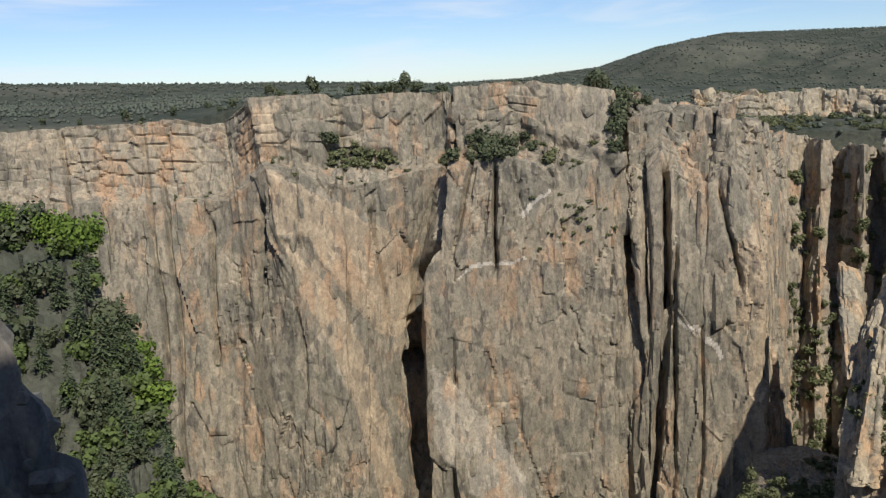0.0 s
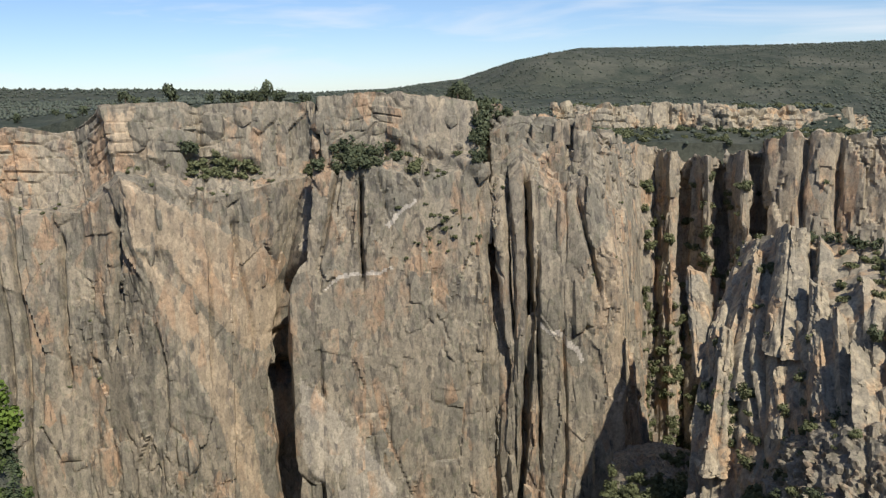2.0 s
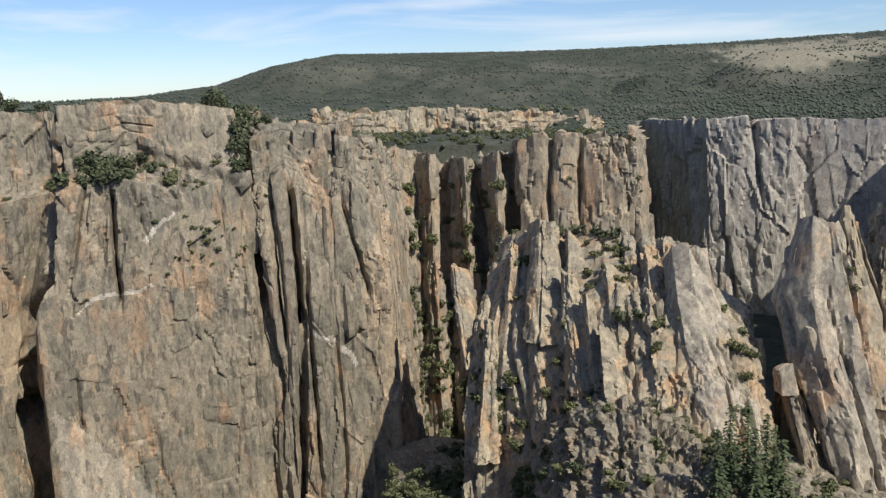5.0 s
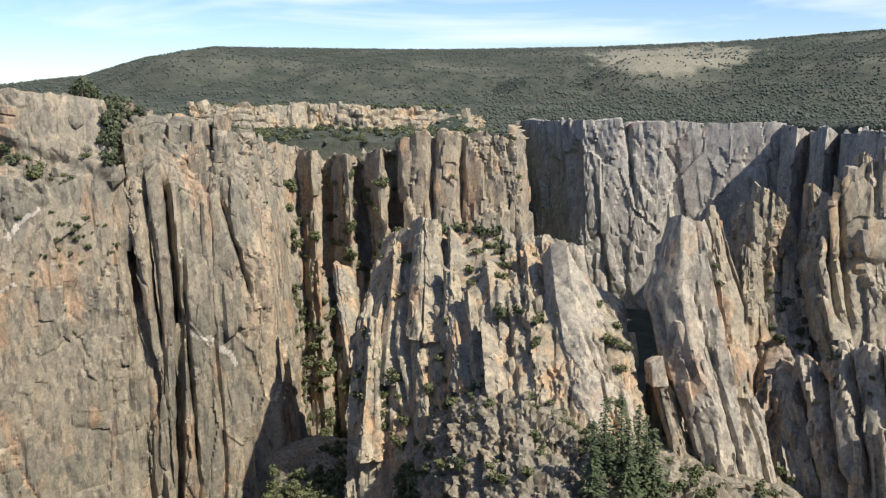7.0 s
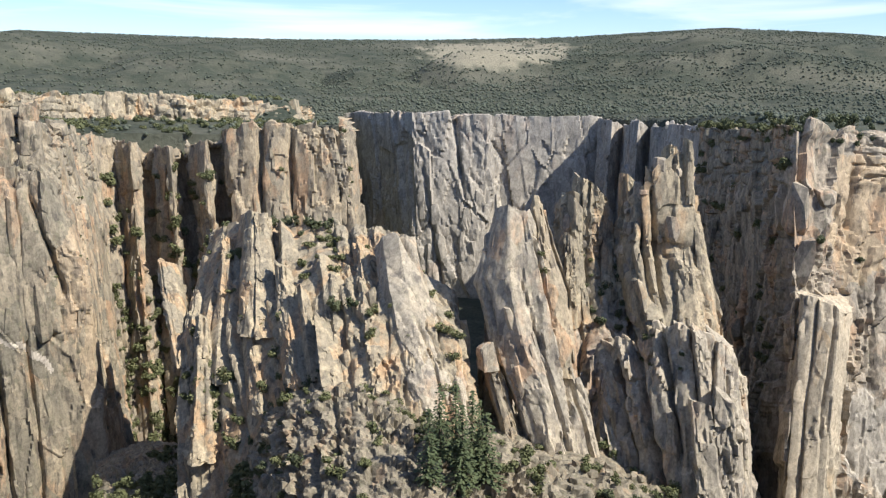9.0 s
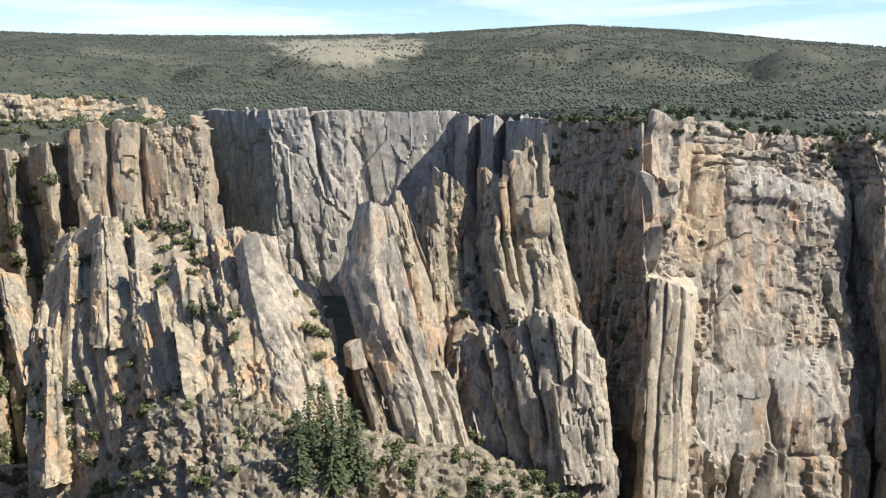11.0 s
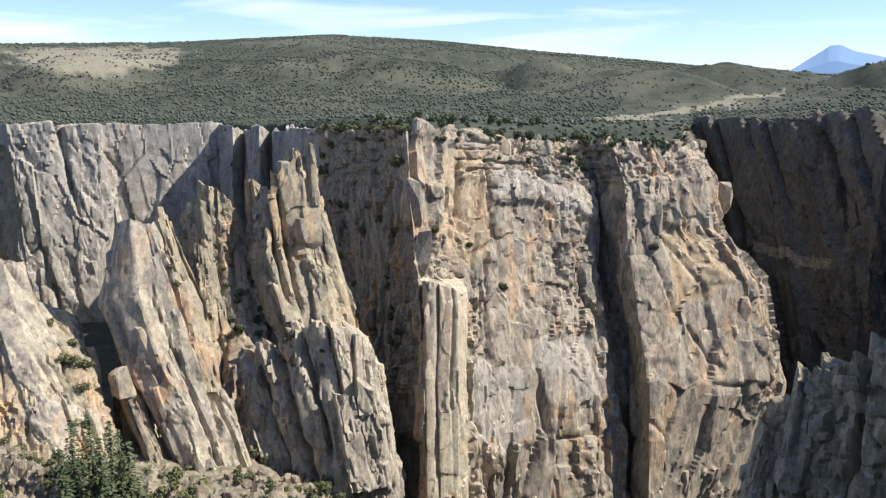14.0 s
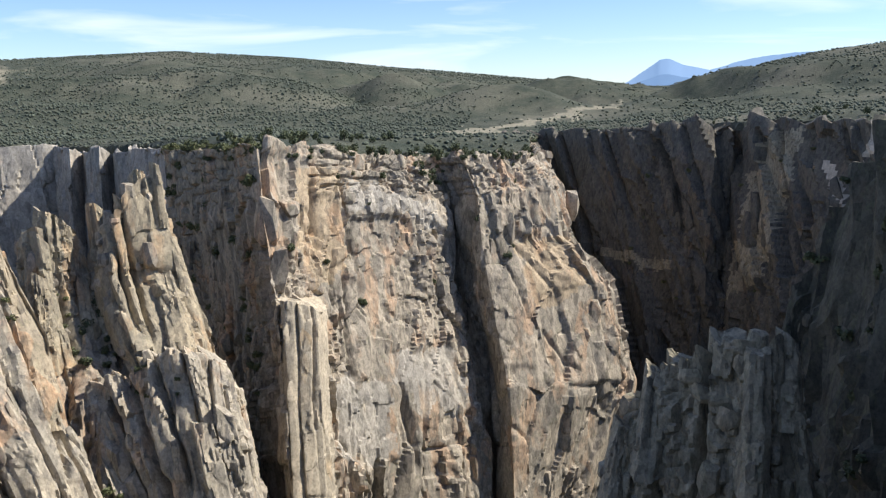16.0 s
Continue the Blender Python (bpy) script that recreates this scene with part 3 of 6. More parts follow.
wall("cliff_great", [rim, shelf_back, shelf_front, middle, foot], 0.68, dict(seed=11, big=3.2, mid=1.3, small=0.5, width=13.0, crack=3.8, tall=2.5),
     ROCK_WALL, "grey and rust streaked granite canyon wall with vertical clefts", 30, clefts,
     [(ROCK_SLAB, [(-50, -5.2), (-44.6, -8.1), (-42.4, -9.7), (-40.3, -12.8), (-40.6, -15.5), (-42.1, -16.9), (-44.3, -15.2), (-47.7, -9.8), (-49.6, -9.6)], 0.3),
      (ROCK_SLAB, [(-49.6, -9.6), (-45.7, -13.7), (-44.4, -17.5), (-42.8, -22.7), (-41.9, -28), (-43.3, -28), (-45.4, -20.3), (-47.7, -14.2)], 0.35),
      (ROCK_PALE, [(-39.6, -18.5), (-36.0, -22.3), (-33.3, -26.2), (-33.1, -28.0), (-37.4, -27.2), (-39.7, -24.0)], 0.25),
      (ROCK_SLAB, [(-50.6, -0.9), (-49.3, -1.0), (-47.8, -4.2), (-50, -4)]),
      (ROCK_WARM, [(-33, -0.4), (-27.2, -1), (-27, -4.5), (-31, -3.4)]),
      (ROCK_WARM, [(-66, -2), (-52.3, -2), (-53.5, -6.5), (-61, -7)]),
      (ROCK_SLAB, [(-19.6, -11), (-17.3, -8), (-16, -28), (-17.8, -28), (-18.4, -18)]),
      (ROCK_WARM, [(-25.8, -6), (-23.2, -6), (-23, -17), (-25.6, -17)]),
      (ROCK_VEIN_LIT_EDGE, [(-37.7, -13.0), (-36.6, -12.35), (-35, -12.0), (-32.8, -11.85), (-32.8, -12.05), (-35, -12.25), (-36.6, -12.65)], 0.25),
      (ROCK_VEIN_LIT_EDGE, [(-33.4, -9.0), (-31.2, -7.3), (-31.0, -7.45), (-33.2, -9.2)], 0.25),
      (ROCK_VEIN_LIT_EDGE, [(-22.9, -15.6), (-20.6, -16.9), (-19.8, -18.2), (-20.0, -18.4), (-20.8, -17.2), (-22.9, -15.85)], 0.25)], bed=1.6, bed_deep=34,
     faces=[([(-50, -5.2), (-44.6, -8.1), (-42.4, -9.7), (-40.3, -12.8), (-40.6, -15.5), (-42.1, -16.9), (-44.3, -15.2), (-47.7, -9.8), (-49.6, -9.6)], 0.6, 0.5, -0.2, 0.0),
            ([(-49.6, -9.6), (-45.7, -13.7), (-44.4, -17.5), (-42.8, -22.7), (-41.9, -28), (-43.3, -28), (-45.4, -20.3), (-47.7, -14.2)], -0.5, 0.5, -0.3, 0.0),
            ([(-44.3, -15.2), (-42.1, -16.9), (-41.6, -22), (-42.6, -22.4), (-44.2, -17.5)], -0.3, 0.4, -0.5, 0.0),
            ([(-39.6, -18.5), (-36.0, -22.3), (-33.3, -26.2), (-33.1, -28.0), (-37.4, -27.2), (-39.7, -24.0)], 1.4, 0.85, 0.1, -0.15),
            ([(-51.0, -0.4), (-45.6, -0.4), (-45.4, -4.2), (-50.2, -3.7)], 2.0, 0.5, 0.2, 0.0), ([(-45.2, -0.4), (-41.4, -0.4), (-41.2, -4.4), (-44.4, -4.4)], 1.2, 0.5, 0.1, -0.3),
            ([(-37.4, -0.6), (-31.8, -0.6), (-31.8, -3.6), (-37.2, -4.4)], 1.0, 0.4, 0.2, 0.0), ([(-31.6, -0.6), (-27.1, -1.0), (-26.9, -5.8), (-31.6, -3.8)], 2.0, 0.6, 0.3, -0.4),
            ([(-37.6, -13.2), (-31, -12.2), (-30.4, -20), (-35.6, -21.6), (-38.6, -19)], 0.3, 0.5, 0.1, 0.0), ([(-23, -7), (-20.4, -7), (-19.2, -16), (-22.8, -15)], 0.8, 0.55, 0.3, 0.0)])

# ---- side gully and the second wall ----
rim = [(-16.9, 440, -4), (-15.5, 455, -4.2), (-14.5, 440, -4.5), (-13.6, 455, -4.6), (-12.2, 436, -4.9), (-11.2, 455, -4.9), (-10, 430, -4.4), (-9.2, 445, -4),
       (-8.6, 428, -3.7), (-5.5, 422, -3.3), (-3.2, 422, -3.4), (-0.9, 424, -3.9), (-0.6, 440, -4), (-1.2, 620, -3)]
middle = [(-16.4, 430, -10), (-15.3, 445, -10), (-14.3, 432, -10), (-13.4, 448, -10), (-12, 428, -10), (-11.0, 446, -10), (-9.7, 420, -10), (-9.1, 440, -10),
          (-8.4, 422, -9), (-5.5, 417, -9), (-3.2, 417, -9.2), (-0.5, 419, -9.4), (-0.1, 438, -9.4), (-0.8, 620, -9)]
foot = [(-16.2, 400, -30), (-15.3, 395, -30), (-14.2, 390, -30), (-13.3, 395, -30), (-12, 385, -30), (-11, 390, -30), (-9.7, 380, -30), (-9.1, 385, -30),
        (-8.4, 380, -30), (-5.5, 385, -30), (-3.2, 385, -30), (0.5, 390, -30), (1.0, 425, -28), (0.2, 620, -20)]
wall("cliff_gully", [rim, middle, foot], 1.0, dict(seed=23, big=5.0, mid=2.2, small=0.8, width=9.0, crack=5.0, tall=3.6),
     ROCK_WARM, "orange and grey fluted rock wall around a steep gully", 28, [(-9.3, -4, -8.9, -13, 2.4, 7), (-13.6, -4.6, -13.6, -12, 2, 8), (-11.2, -5, -11, -12, 2, 8)])

rim = [(-22, 560, -1.5), (-17, 566, -1.5), (-13.7, 570, -1.5), (-11, 560, -1.7), (-9, 566, -1.9), (-6.5, 572, -2.1), (-4.6, 575, -2.3), (-3.2, 640, -2.4)]
foot = [(-22, 554, -3.3), (-17, 558, -3.3), (-13.7, 562, -3.4), (-11, 550, -3.6), (-9, 556, -3.6), (-6.5, 562, -3.6), (-4.3, 566, -3.4), (-2.9, 640, -3.3)]
wall("cliff_band", [rim, foot], 0.8, dict(seed=29, big=4.5, mid=2.2, small=0.8, width=8.0, crack=3.0, tall=1.3),
     ROCK_RIB, "low broken band of tan rock under a scrub terrace", 20, bed=3.0)

# ---- far wall at the bend ----
rim = [(-3, 1015, -2.7), (-0.6, 1000, -2.7), (1.4, 940, -2.7), (3.3, 885, -2.6), (8.5, 880, -2.8), (8.9, 905, -2.8), (15.0, 900, -2.8), (15.7, 905, -2.9),
       (16.5, 850, -3), (17.2, 870, -3.4), (18.2, 760, -3), (19, 780, -3.5), (20.2, 640, -3.2), (22, 480, -3.2)]
foot = [(-3, 980, -13.5), (-0.6, 965, -13.6), (1.6, 905, -14.5), (3.8, 850, -15.2), (8.2, 845, -15.3), (9.1, 868, -15), (14.6, 865, -15), (15.3, 868, -15),
        (16, 812, -16), (16.8, 830, -15.6), (17.8, 722, -17.6), (18.6, 740, -17), (19.8, 605, -20.8), (21.6, 450, -26.6)]
wall("cliff_far", [rim, foot], 1.6, dict(seed=37, big=8.0, mid=2.6, small=1.0, width=30.0, crack=8.0, tall=2.4, lean=-0.15),
     ROCK_FAR, "pale grey far canyon wall below a wooded rim", 35)

# ---- the two buttresses ----
rim = [(21.9, 450, -3.3), (23.8, 400, -3.5), (26, 335, -3.3), (27.6, 305, -3.1), (31, 318, -3.3), (34.6, 334, -4), (37.6, 348, -4.4), (38.4, 366, -4.4),
       (39.2, 366, -4.2), (41.2, 346, -4.2), (45.4, 362, -4.1), (46.2, 390, -4.0), (45.9, 440, -3.6), (45.6, 600, -3)]
upper = [(22, 440, -8), (24, 392, -7), (26.4, 328, -7), (27.8, 298, -6.4), (31, 312, -6.5), (34.2, 324, -6.3), (39.6, 344, -7), (40.0, 356, -7.2),
         (40.6, 354, -7), (42.2, 334, -6.8), (46.9, 356, -6.2), (47.4, 380, -6.5), (47.4, 440, -6), (46.5, 600, -5)]
waist = [(22.4, 434, -10), (24.4, 386, -10), (26.9, 321, -10), (28.1, 293, -10), (31.2, 306, -9.8), (34.3, 318, -9.7), (40.0, 340, -9.8), (40.4, 352, -9.8),
         (40.8, 350, -9.8), (42.5, 330, -9.8), (47.6, 352, -9.6), (48.3, 374, -9.6), (47.8, 440, -9), (47, 600, -8)]
middle = [(22.8, 430, -13), (24.8, 380, -13), (27.4, 315, -13), (28.4, 288, -13.2), (31.5, 300, -13), (34.4, 312, -13), (40.6, 336, -13), (41.0, 347, -13),
          (41.5, 345, -13), (43.0, 326, -13), (50.6, 350, -12.6), (51.2, 366, -12.8), (49, 440, -12), (47.5, 600, -11)]
lower = [(24.5, 420, -19), (25.7, 370, -19), (26.9, 308, -19), (28.8, 278, -19), (32, 290, -19), (35, 300, -19), (42.2, 325, -19), (42.6, 336, -19),
         (43.1, 334, -19), (44.2, 312, -19), (52, 340, -18.6), (52.6, 358, -18.6), (50, 440, -17), (48, 600, -15)]
knee = [(25, 412, -24), (26, 365, -24.4), (27, 303, -24.6), (28.9, 273, -24.8), (32.3, 285, -24.6), (35.2, 295, -24.6), (42.8, 318, -24), (43.3, 328, -24),
        (43.6, 326, -24), (44.6, 306, -24), (50.6, 334, -23.4), (51.4, 352, -23.2), (50.2, 438, -21), (48.2, 600, -18)]
foot = [(25.5, 405, -30), (26.4, 360, -32), (27, 298, -36), (29, 268, -39), (32.6, 280, -38), (35.5, 290, -38), (43.5, 310, -36), (43.9, 330, -34.5),
        (44.2, 330, -34.5), (45, 300, -37), (46.6, 318, -35.5), (47.6, 345, -33.5), (50.5, 435, -27.5), (48.5, 600, -21)]
clefts = [(40.2, -7, 40.9, -13, 1.3, 4), (40.9, -13, 42.4, -20, 1.6, 5), (42.4, -20, 44, -28, 1.6, 5), (33.8, -9, 34.3, -13, 1.3, 3), (27.0, -8, 28.0, -14, 2, 6), (27.9, -18, 27.8, -30, 2.4, 8),
          (31.3, -6, 31.5, -10, 1.4, 4), (33.2, -6.4, 33.5, -10.4, 1.5, 4), (45.6, -6.2, 45.9, -9, 1.3, 3), (44.4, -9.8, 47.6, -13.4, 1.4, 1.4),
          (46.6, -15.6, 48.8, -18.2, 1.4, 1.5), (50, -17, 50.6, -20.4, 1.4, 1.8), (32.3, -19.5, 32.9, -25, 1.2, 3), (36.4, -17, 37.6, -24, 1.2, 3), (39.8, -17, 41.4, -21.5, 1.2, 2.5)]


def swung(ring):
    """Turns the front of the buttresses to face the sun side."""
    return [(a, d + 2.6 * max(0.0, a - 28), e) for a, d, e in ring]


wall("cliff_buttress", [swung(r) for r in (rim, upper, waist, middle, lower, knee, foot)], 0.78, dict(seed=41, big=5.4, mid=3.0, small=1.0, width=13.0, crack=2.0, tall=2.2, lean=0.12),
     ROCK_PINK, "pinkish grey rock buttresses with broken ledges in raking sun", 30, clefts,
     # left flank: its shade and lichen are put into a darker rock colour
     [(ROCK_WALL, [(20, -2), (27.2, -3), (27.6, -13), (27.8, -40), (20, -40)], 0.6),
      (ROCK_SLATE, [(33.4, -6.1), (35.3, -6.1), (39.0, -6.9), (40.1, -8.2), (40.0, -9.4), (37.5, -7.9), (33.6, -8.0)], 0.8),
      (ROCK_SLATE, [(32.0, -18.8), (35.3, -18.9), (36.1, -20.9), (36.6, -23.7), (33.9, -24.6), (32.4, -22.5)], 0.8),
      (ROCK_SLATE, [(35.8, -17.2), (40.1, -16.6), (41.5, -20.5), (41.5, -21.2), (37.7, -21.1)], 0.8),
      (ROCK_SLAB, [(30, -4.2), (33, -5), (33.2, -12), (31, -13), (30.2, -9)], 0.7), (ROCK_SLAB, [(44.5, -9.5), (48.4, -10), (49.8, -13), (46, -14.5)], 0.6)], bed=2.6, bed_deep=30,
     faces=[([(33.4, -6.1), (35.3, -6.1), (39.0, -6.9), (40.1, -8.2), (40.0, -9.4), (37.5, -7.9), (33.6, -8.0)], 1.0, 0.5, 0.3, -0.5),
            ([(33.8, -8.0), (37.5, -8.1), (37.8, -10.4), (37.4, -13.1), (33.8, -13.4)], -1.0, 0.5, 0.3, -0.2),
            ([(32.0, -18.8), (35.3, -18.9), (36.1, -20.9), (36.6, -23.7), (33.9, -24.6), (32.4, -22.5)], 0.4, 0.65, 0.3, -0.15),
            ([(35.8, -17.2), (40.1, -16.6), (41.5, -20.5), (41.5, -21.2), (37.7, -21.1)], 0.6, 0.65, 0.3, -0.2),
            ([(42.2, -6.4), (46.4, -6.4), (46.6, -9.2), (42.6, -9.4)], 0.6, 0.3, 0.3, -0.2),
            ([(44.5, -9.9), (48.0, -10.2), (49.4, -12.6), (46.4, -13.6)], 0.4, 0.4, 0.3, -0.2), ([(43.2, -14.6), (46.4, -15.2), (46.2, -18.4), (43.8, -18)], 0.5, 0.4, 0.3, -0.2),
            ([(49.6, -12.6), (51.2, -13), (51.5, -17.4), (49.9, -17.2)], 0.8, 0.4, 0.2, 0.0)])

# ---- shaded walls towards the sun ----
rim = [(44, 820, -2.7), (45.8, 710, -2.7), (51.6, 650, -2.4), (56.1, 610, -2), (57.4, 603, -2.1), (58.7, 618, -2.3), (60.0, 582, -1.9), (63, 540, -1.9), (67, 500, -2), (75, 480, -2), (110, 440, -2)]
foot = [(44, 790, -16), (45.8, 680, -18.4), (51.6, 618, -20.1), (56.1, 578, -21.4), (56.8, 570, -21.6), (57.9, 584, -21.2), (59.4, 550, -22.3), (63, 508, -24), (67, 470, -25.7), (75, 450, -26.7), (110, 420, -28)]
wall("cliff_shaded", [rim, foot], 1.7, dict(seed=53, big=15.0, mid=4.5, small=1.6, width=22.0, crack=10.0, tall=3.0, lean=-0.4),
     ROCK_DARK_SHADE, "dark canyon wall in shade with long slanting ribs", 35, (),
     # rib edges that catch the sun, painted on as two thin pale strips
     [(ROCK_VEIN_LIT_EDGE, [(63.6, -4.3), (64.1, -4.3), (65.1, -6.4), (65.0, -7.5), (64.4, -6.4)], 0.3), (ROCK_VEIN_LIT_EDGE, [(66.1, -1.8), (66.6, -1.8), (66.5, -3.6), (65.9, -4.4), (66.1, -3.0)], 0.3),
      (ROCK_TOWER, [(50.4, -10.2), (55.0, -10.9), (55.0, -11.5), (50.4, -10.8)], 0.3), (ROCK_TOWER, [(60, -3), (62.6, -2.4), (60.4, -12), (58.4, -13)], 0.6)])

# crest beyond bearing 67 is out of view, raised to keep sun off the tower
crest = [(112, 42, 2), (85, 80, 8.0), (72, 140, 4.0), (67.5, 170, -2.4), (66, 176, -5), (64.6, 180, -7.6), (63.2, 180, -11), (62, 176, -16), (60.5, 170, -24), (59, 165, -34)]
behind = [(112, 100, -40), (85, 150, -40), (74, 200, -40), (69, 215, -40), (67, 215, -40), (66, 215, -40), (65, 210, -40), (64, 205, -40), (62, 200, -40), (60, 195, -42)]
front = [(112, 38, -40), (82, 66, -40), (70, 115, -40), (65.5, 140, -40), (63.5, 146, -40), (62, 150, -40), (61, 150, -40), (60, 150, -42), (58.5, 148, -44), (57, 145, -46)]
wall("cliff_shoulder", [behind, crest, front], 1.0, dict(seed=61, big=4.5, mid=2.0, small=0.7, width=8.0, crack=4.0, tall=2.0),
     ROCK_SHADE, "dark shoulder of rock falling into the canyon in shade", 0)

crest = [(-112, 20, -4), (-95, 19, -6), (-80, 18, -8), (-70, 16.5, -9.6), (-67.4, 16, -12.6), (-66.8, 15.6, -17), (-65.4, 15.2, -20), (-63.8, 15, -25), (-62, 14.5, -33), (-60, 14, -44)]
behind = [(a, d + 9, -50) for a, d, e in crest]
front = [(-112, 13, -60), (-95, 12, -60), (-75, 11, -62), (-64, 11, -64), (-62, 11, -64), (-61, 11, -64.5), (-59, 11, -65), (-56.5, 11, -66), (-54, 11, -68), (-52, 11, -70)]
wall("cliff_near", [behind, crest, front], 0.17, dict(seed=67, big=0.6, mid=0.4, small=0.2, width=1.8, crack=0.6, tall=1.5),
     ROCK_NEAR, "dark rock shoulder below the overlook, shade put into its colour", 0)

# ---- the ridge of ribs and the rubble slope ----
crest = [(-10, 344, -10.5), (-7.7, 320, -9.2), (-5, 310, -9.9), (-2, 301, -10.2), (0.4, 292, -10.1), (2.8, 277, -10.7), (3.8, 272, -12.9), (6, 262, -14.6), (7.2, 249, -19), (8, 241, -25)]
flank = [(-12.2, 292, -17), (-9.8, 284, -17), (-6, 271, -16), (-3, 262, -15), (-0.2, 255, -15), (2.5, 248, -15.5), (4.2, 244, -16.5), (6.3, 241, -18), (7.4, 234, -21.5), (8.6, 229, -27)]
foot = [(-13, 258, -28), (-10, 249, -28), (-6, 236, -26), (-4, 228, -25), (-1, 219, -24), (1.5, 215, -25), (4, 213, -26), (6, 213, -27), (7.8, 213, -30), (9.5, 215, -34)]
behind = [(a, d + 45, e - 12) for a, d, e in crest]
wall("cliff_ribs", [behind, crest, flank, foot], 0.75, dict(seed=71, big=3.0, mid=1.6, small=0.7, width=8.0, crack=2.5, tall=2.0, lean=-0.2),
     ROCK_RIB, "pale tan ridge of upright rock ribs with shrubs in its clefts", 0)

top = [(-18, 300, -25.6), (-15, 290, -25.2), (-12.6, 272, -25.8), (-10.5, 260, -27.6), (-8.6, 248, -26.2), (-7.2, 238, -23.6), (-5.2, 231, -22), (-2.8, 225, -21.4), (-1.2, 221, -21.6), (1.6, 215, -22.4), (3.6, 211, -23.8),
       (8, 207, -25.4), (12, 206, -26.4), (17, 208, -27), (24, 218, -28.4)]
low = [(-19, 230, -34), (-16, 224, -34), (-13.4, 210, -36), (-11.2, 200, -37.5), (-9.4, 194, -37), (-7.6, 186, -35), (-5.4, 180, -34), (-2.8, 174, -33.4), (-1, 170, -33.2), (2, 166, -33), (4.4, 166, -33),
       (8, 168, -34), (12, 172, -36), (17, 176, -37), (24, 183, -38)]
base = [(a, d - 20, -52) for a, d, e in low]
wall("rubble_slope", [top, low, base], 0.72, dict(seed=73, big=3.0, mid=2.6, small=1.4, width=5.0, crack=2.0, tall=0.8),
     ROCK_RUBBLE, "steep rubble slope of broken rock and low shrubs", 40)

crest = [(-105, 330, -3), (-80, 270, -4.2), (-66, 240, -6.5), (-61.5, 222, -9.5), (-60, 206, -15.5), (-58, 190, -21), (-55.5, 176, -28), (-54, 165, -36), (-53, 160, -44)]
behind = [(a, d + 60, e - 22) for a, d, e in crest]
front = [(a - 4, d - 75, e - 24) for a, d, e in crest]
wall("wooded_slope", [behind, crest, front], 2.2, dict(seed=79, big=3.0, mid=1.6, small=0.7, width=7.0, crack=1.0, tall=1.0),
     SOIL, "steep wooded slope at the foot of the wall", 0)

# ---- pinnacle ridge behind the leaning fin ----
crest = [(8, 262, -17), (10, 262, -13), (12, 264, -11.5), (14, 266, -9.6), (17, 268, -9), (20, 270, -7.5), (21.6, 272, -7.5), (22.6, 275, -11), (24, 276, -15), (26, 274, -20), (27.5, 270, -27)]
flank = [(9, 244, -22), (11, 244, -20), (13, 244, -18), (15, 245, -16.5), (18, 246, -16.5), (21, 248, -16), (22.8, 250, -17), (24, 252, -18.5), (25, 254, -20), (26.8, 254, -24), (28.2, 254, -30)]
foot = [(10, 214, -33), (12, 214, -33), (14, 214, -33), (16, 214, -33), (19, 216, -34), (21.5, 218, -34), (23.5, 222, -34), (25, 226, -34), (26.5, 230, -34), (27.6, 234, -35), (29, 238, -36)]
crest = [(a, d + 14, e - 2.2) for a, d, e in crest]
flank = [(a, d + 13, e - 1) for a, d, e in flank]
behind = [(a, d + 55, e - 14) for a, d, e in crest]
wall("cliff_pinnacles", [behind, crest, flank, foot], 0.8, dict(seed=83, big=6.0, mid=3.0, small=1.0, width=7.0, crack=4.5, tall=3.0, lean=0.3),
     ROCK_PINK, "jagged leaning rock ridge split by dark clefts", 0)


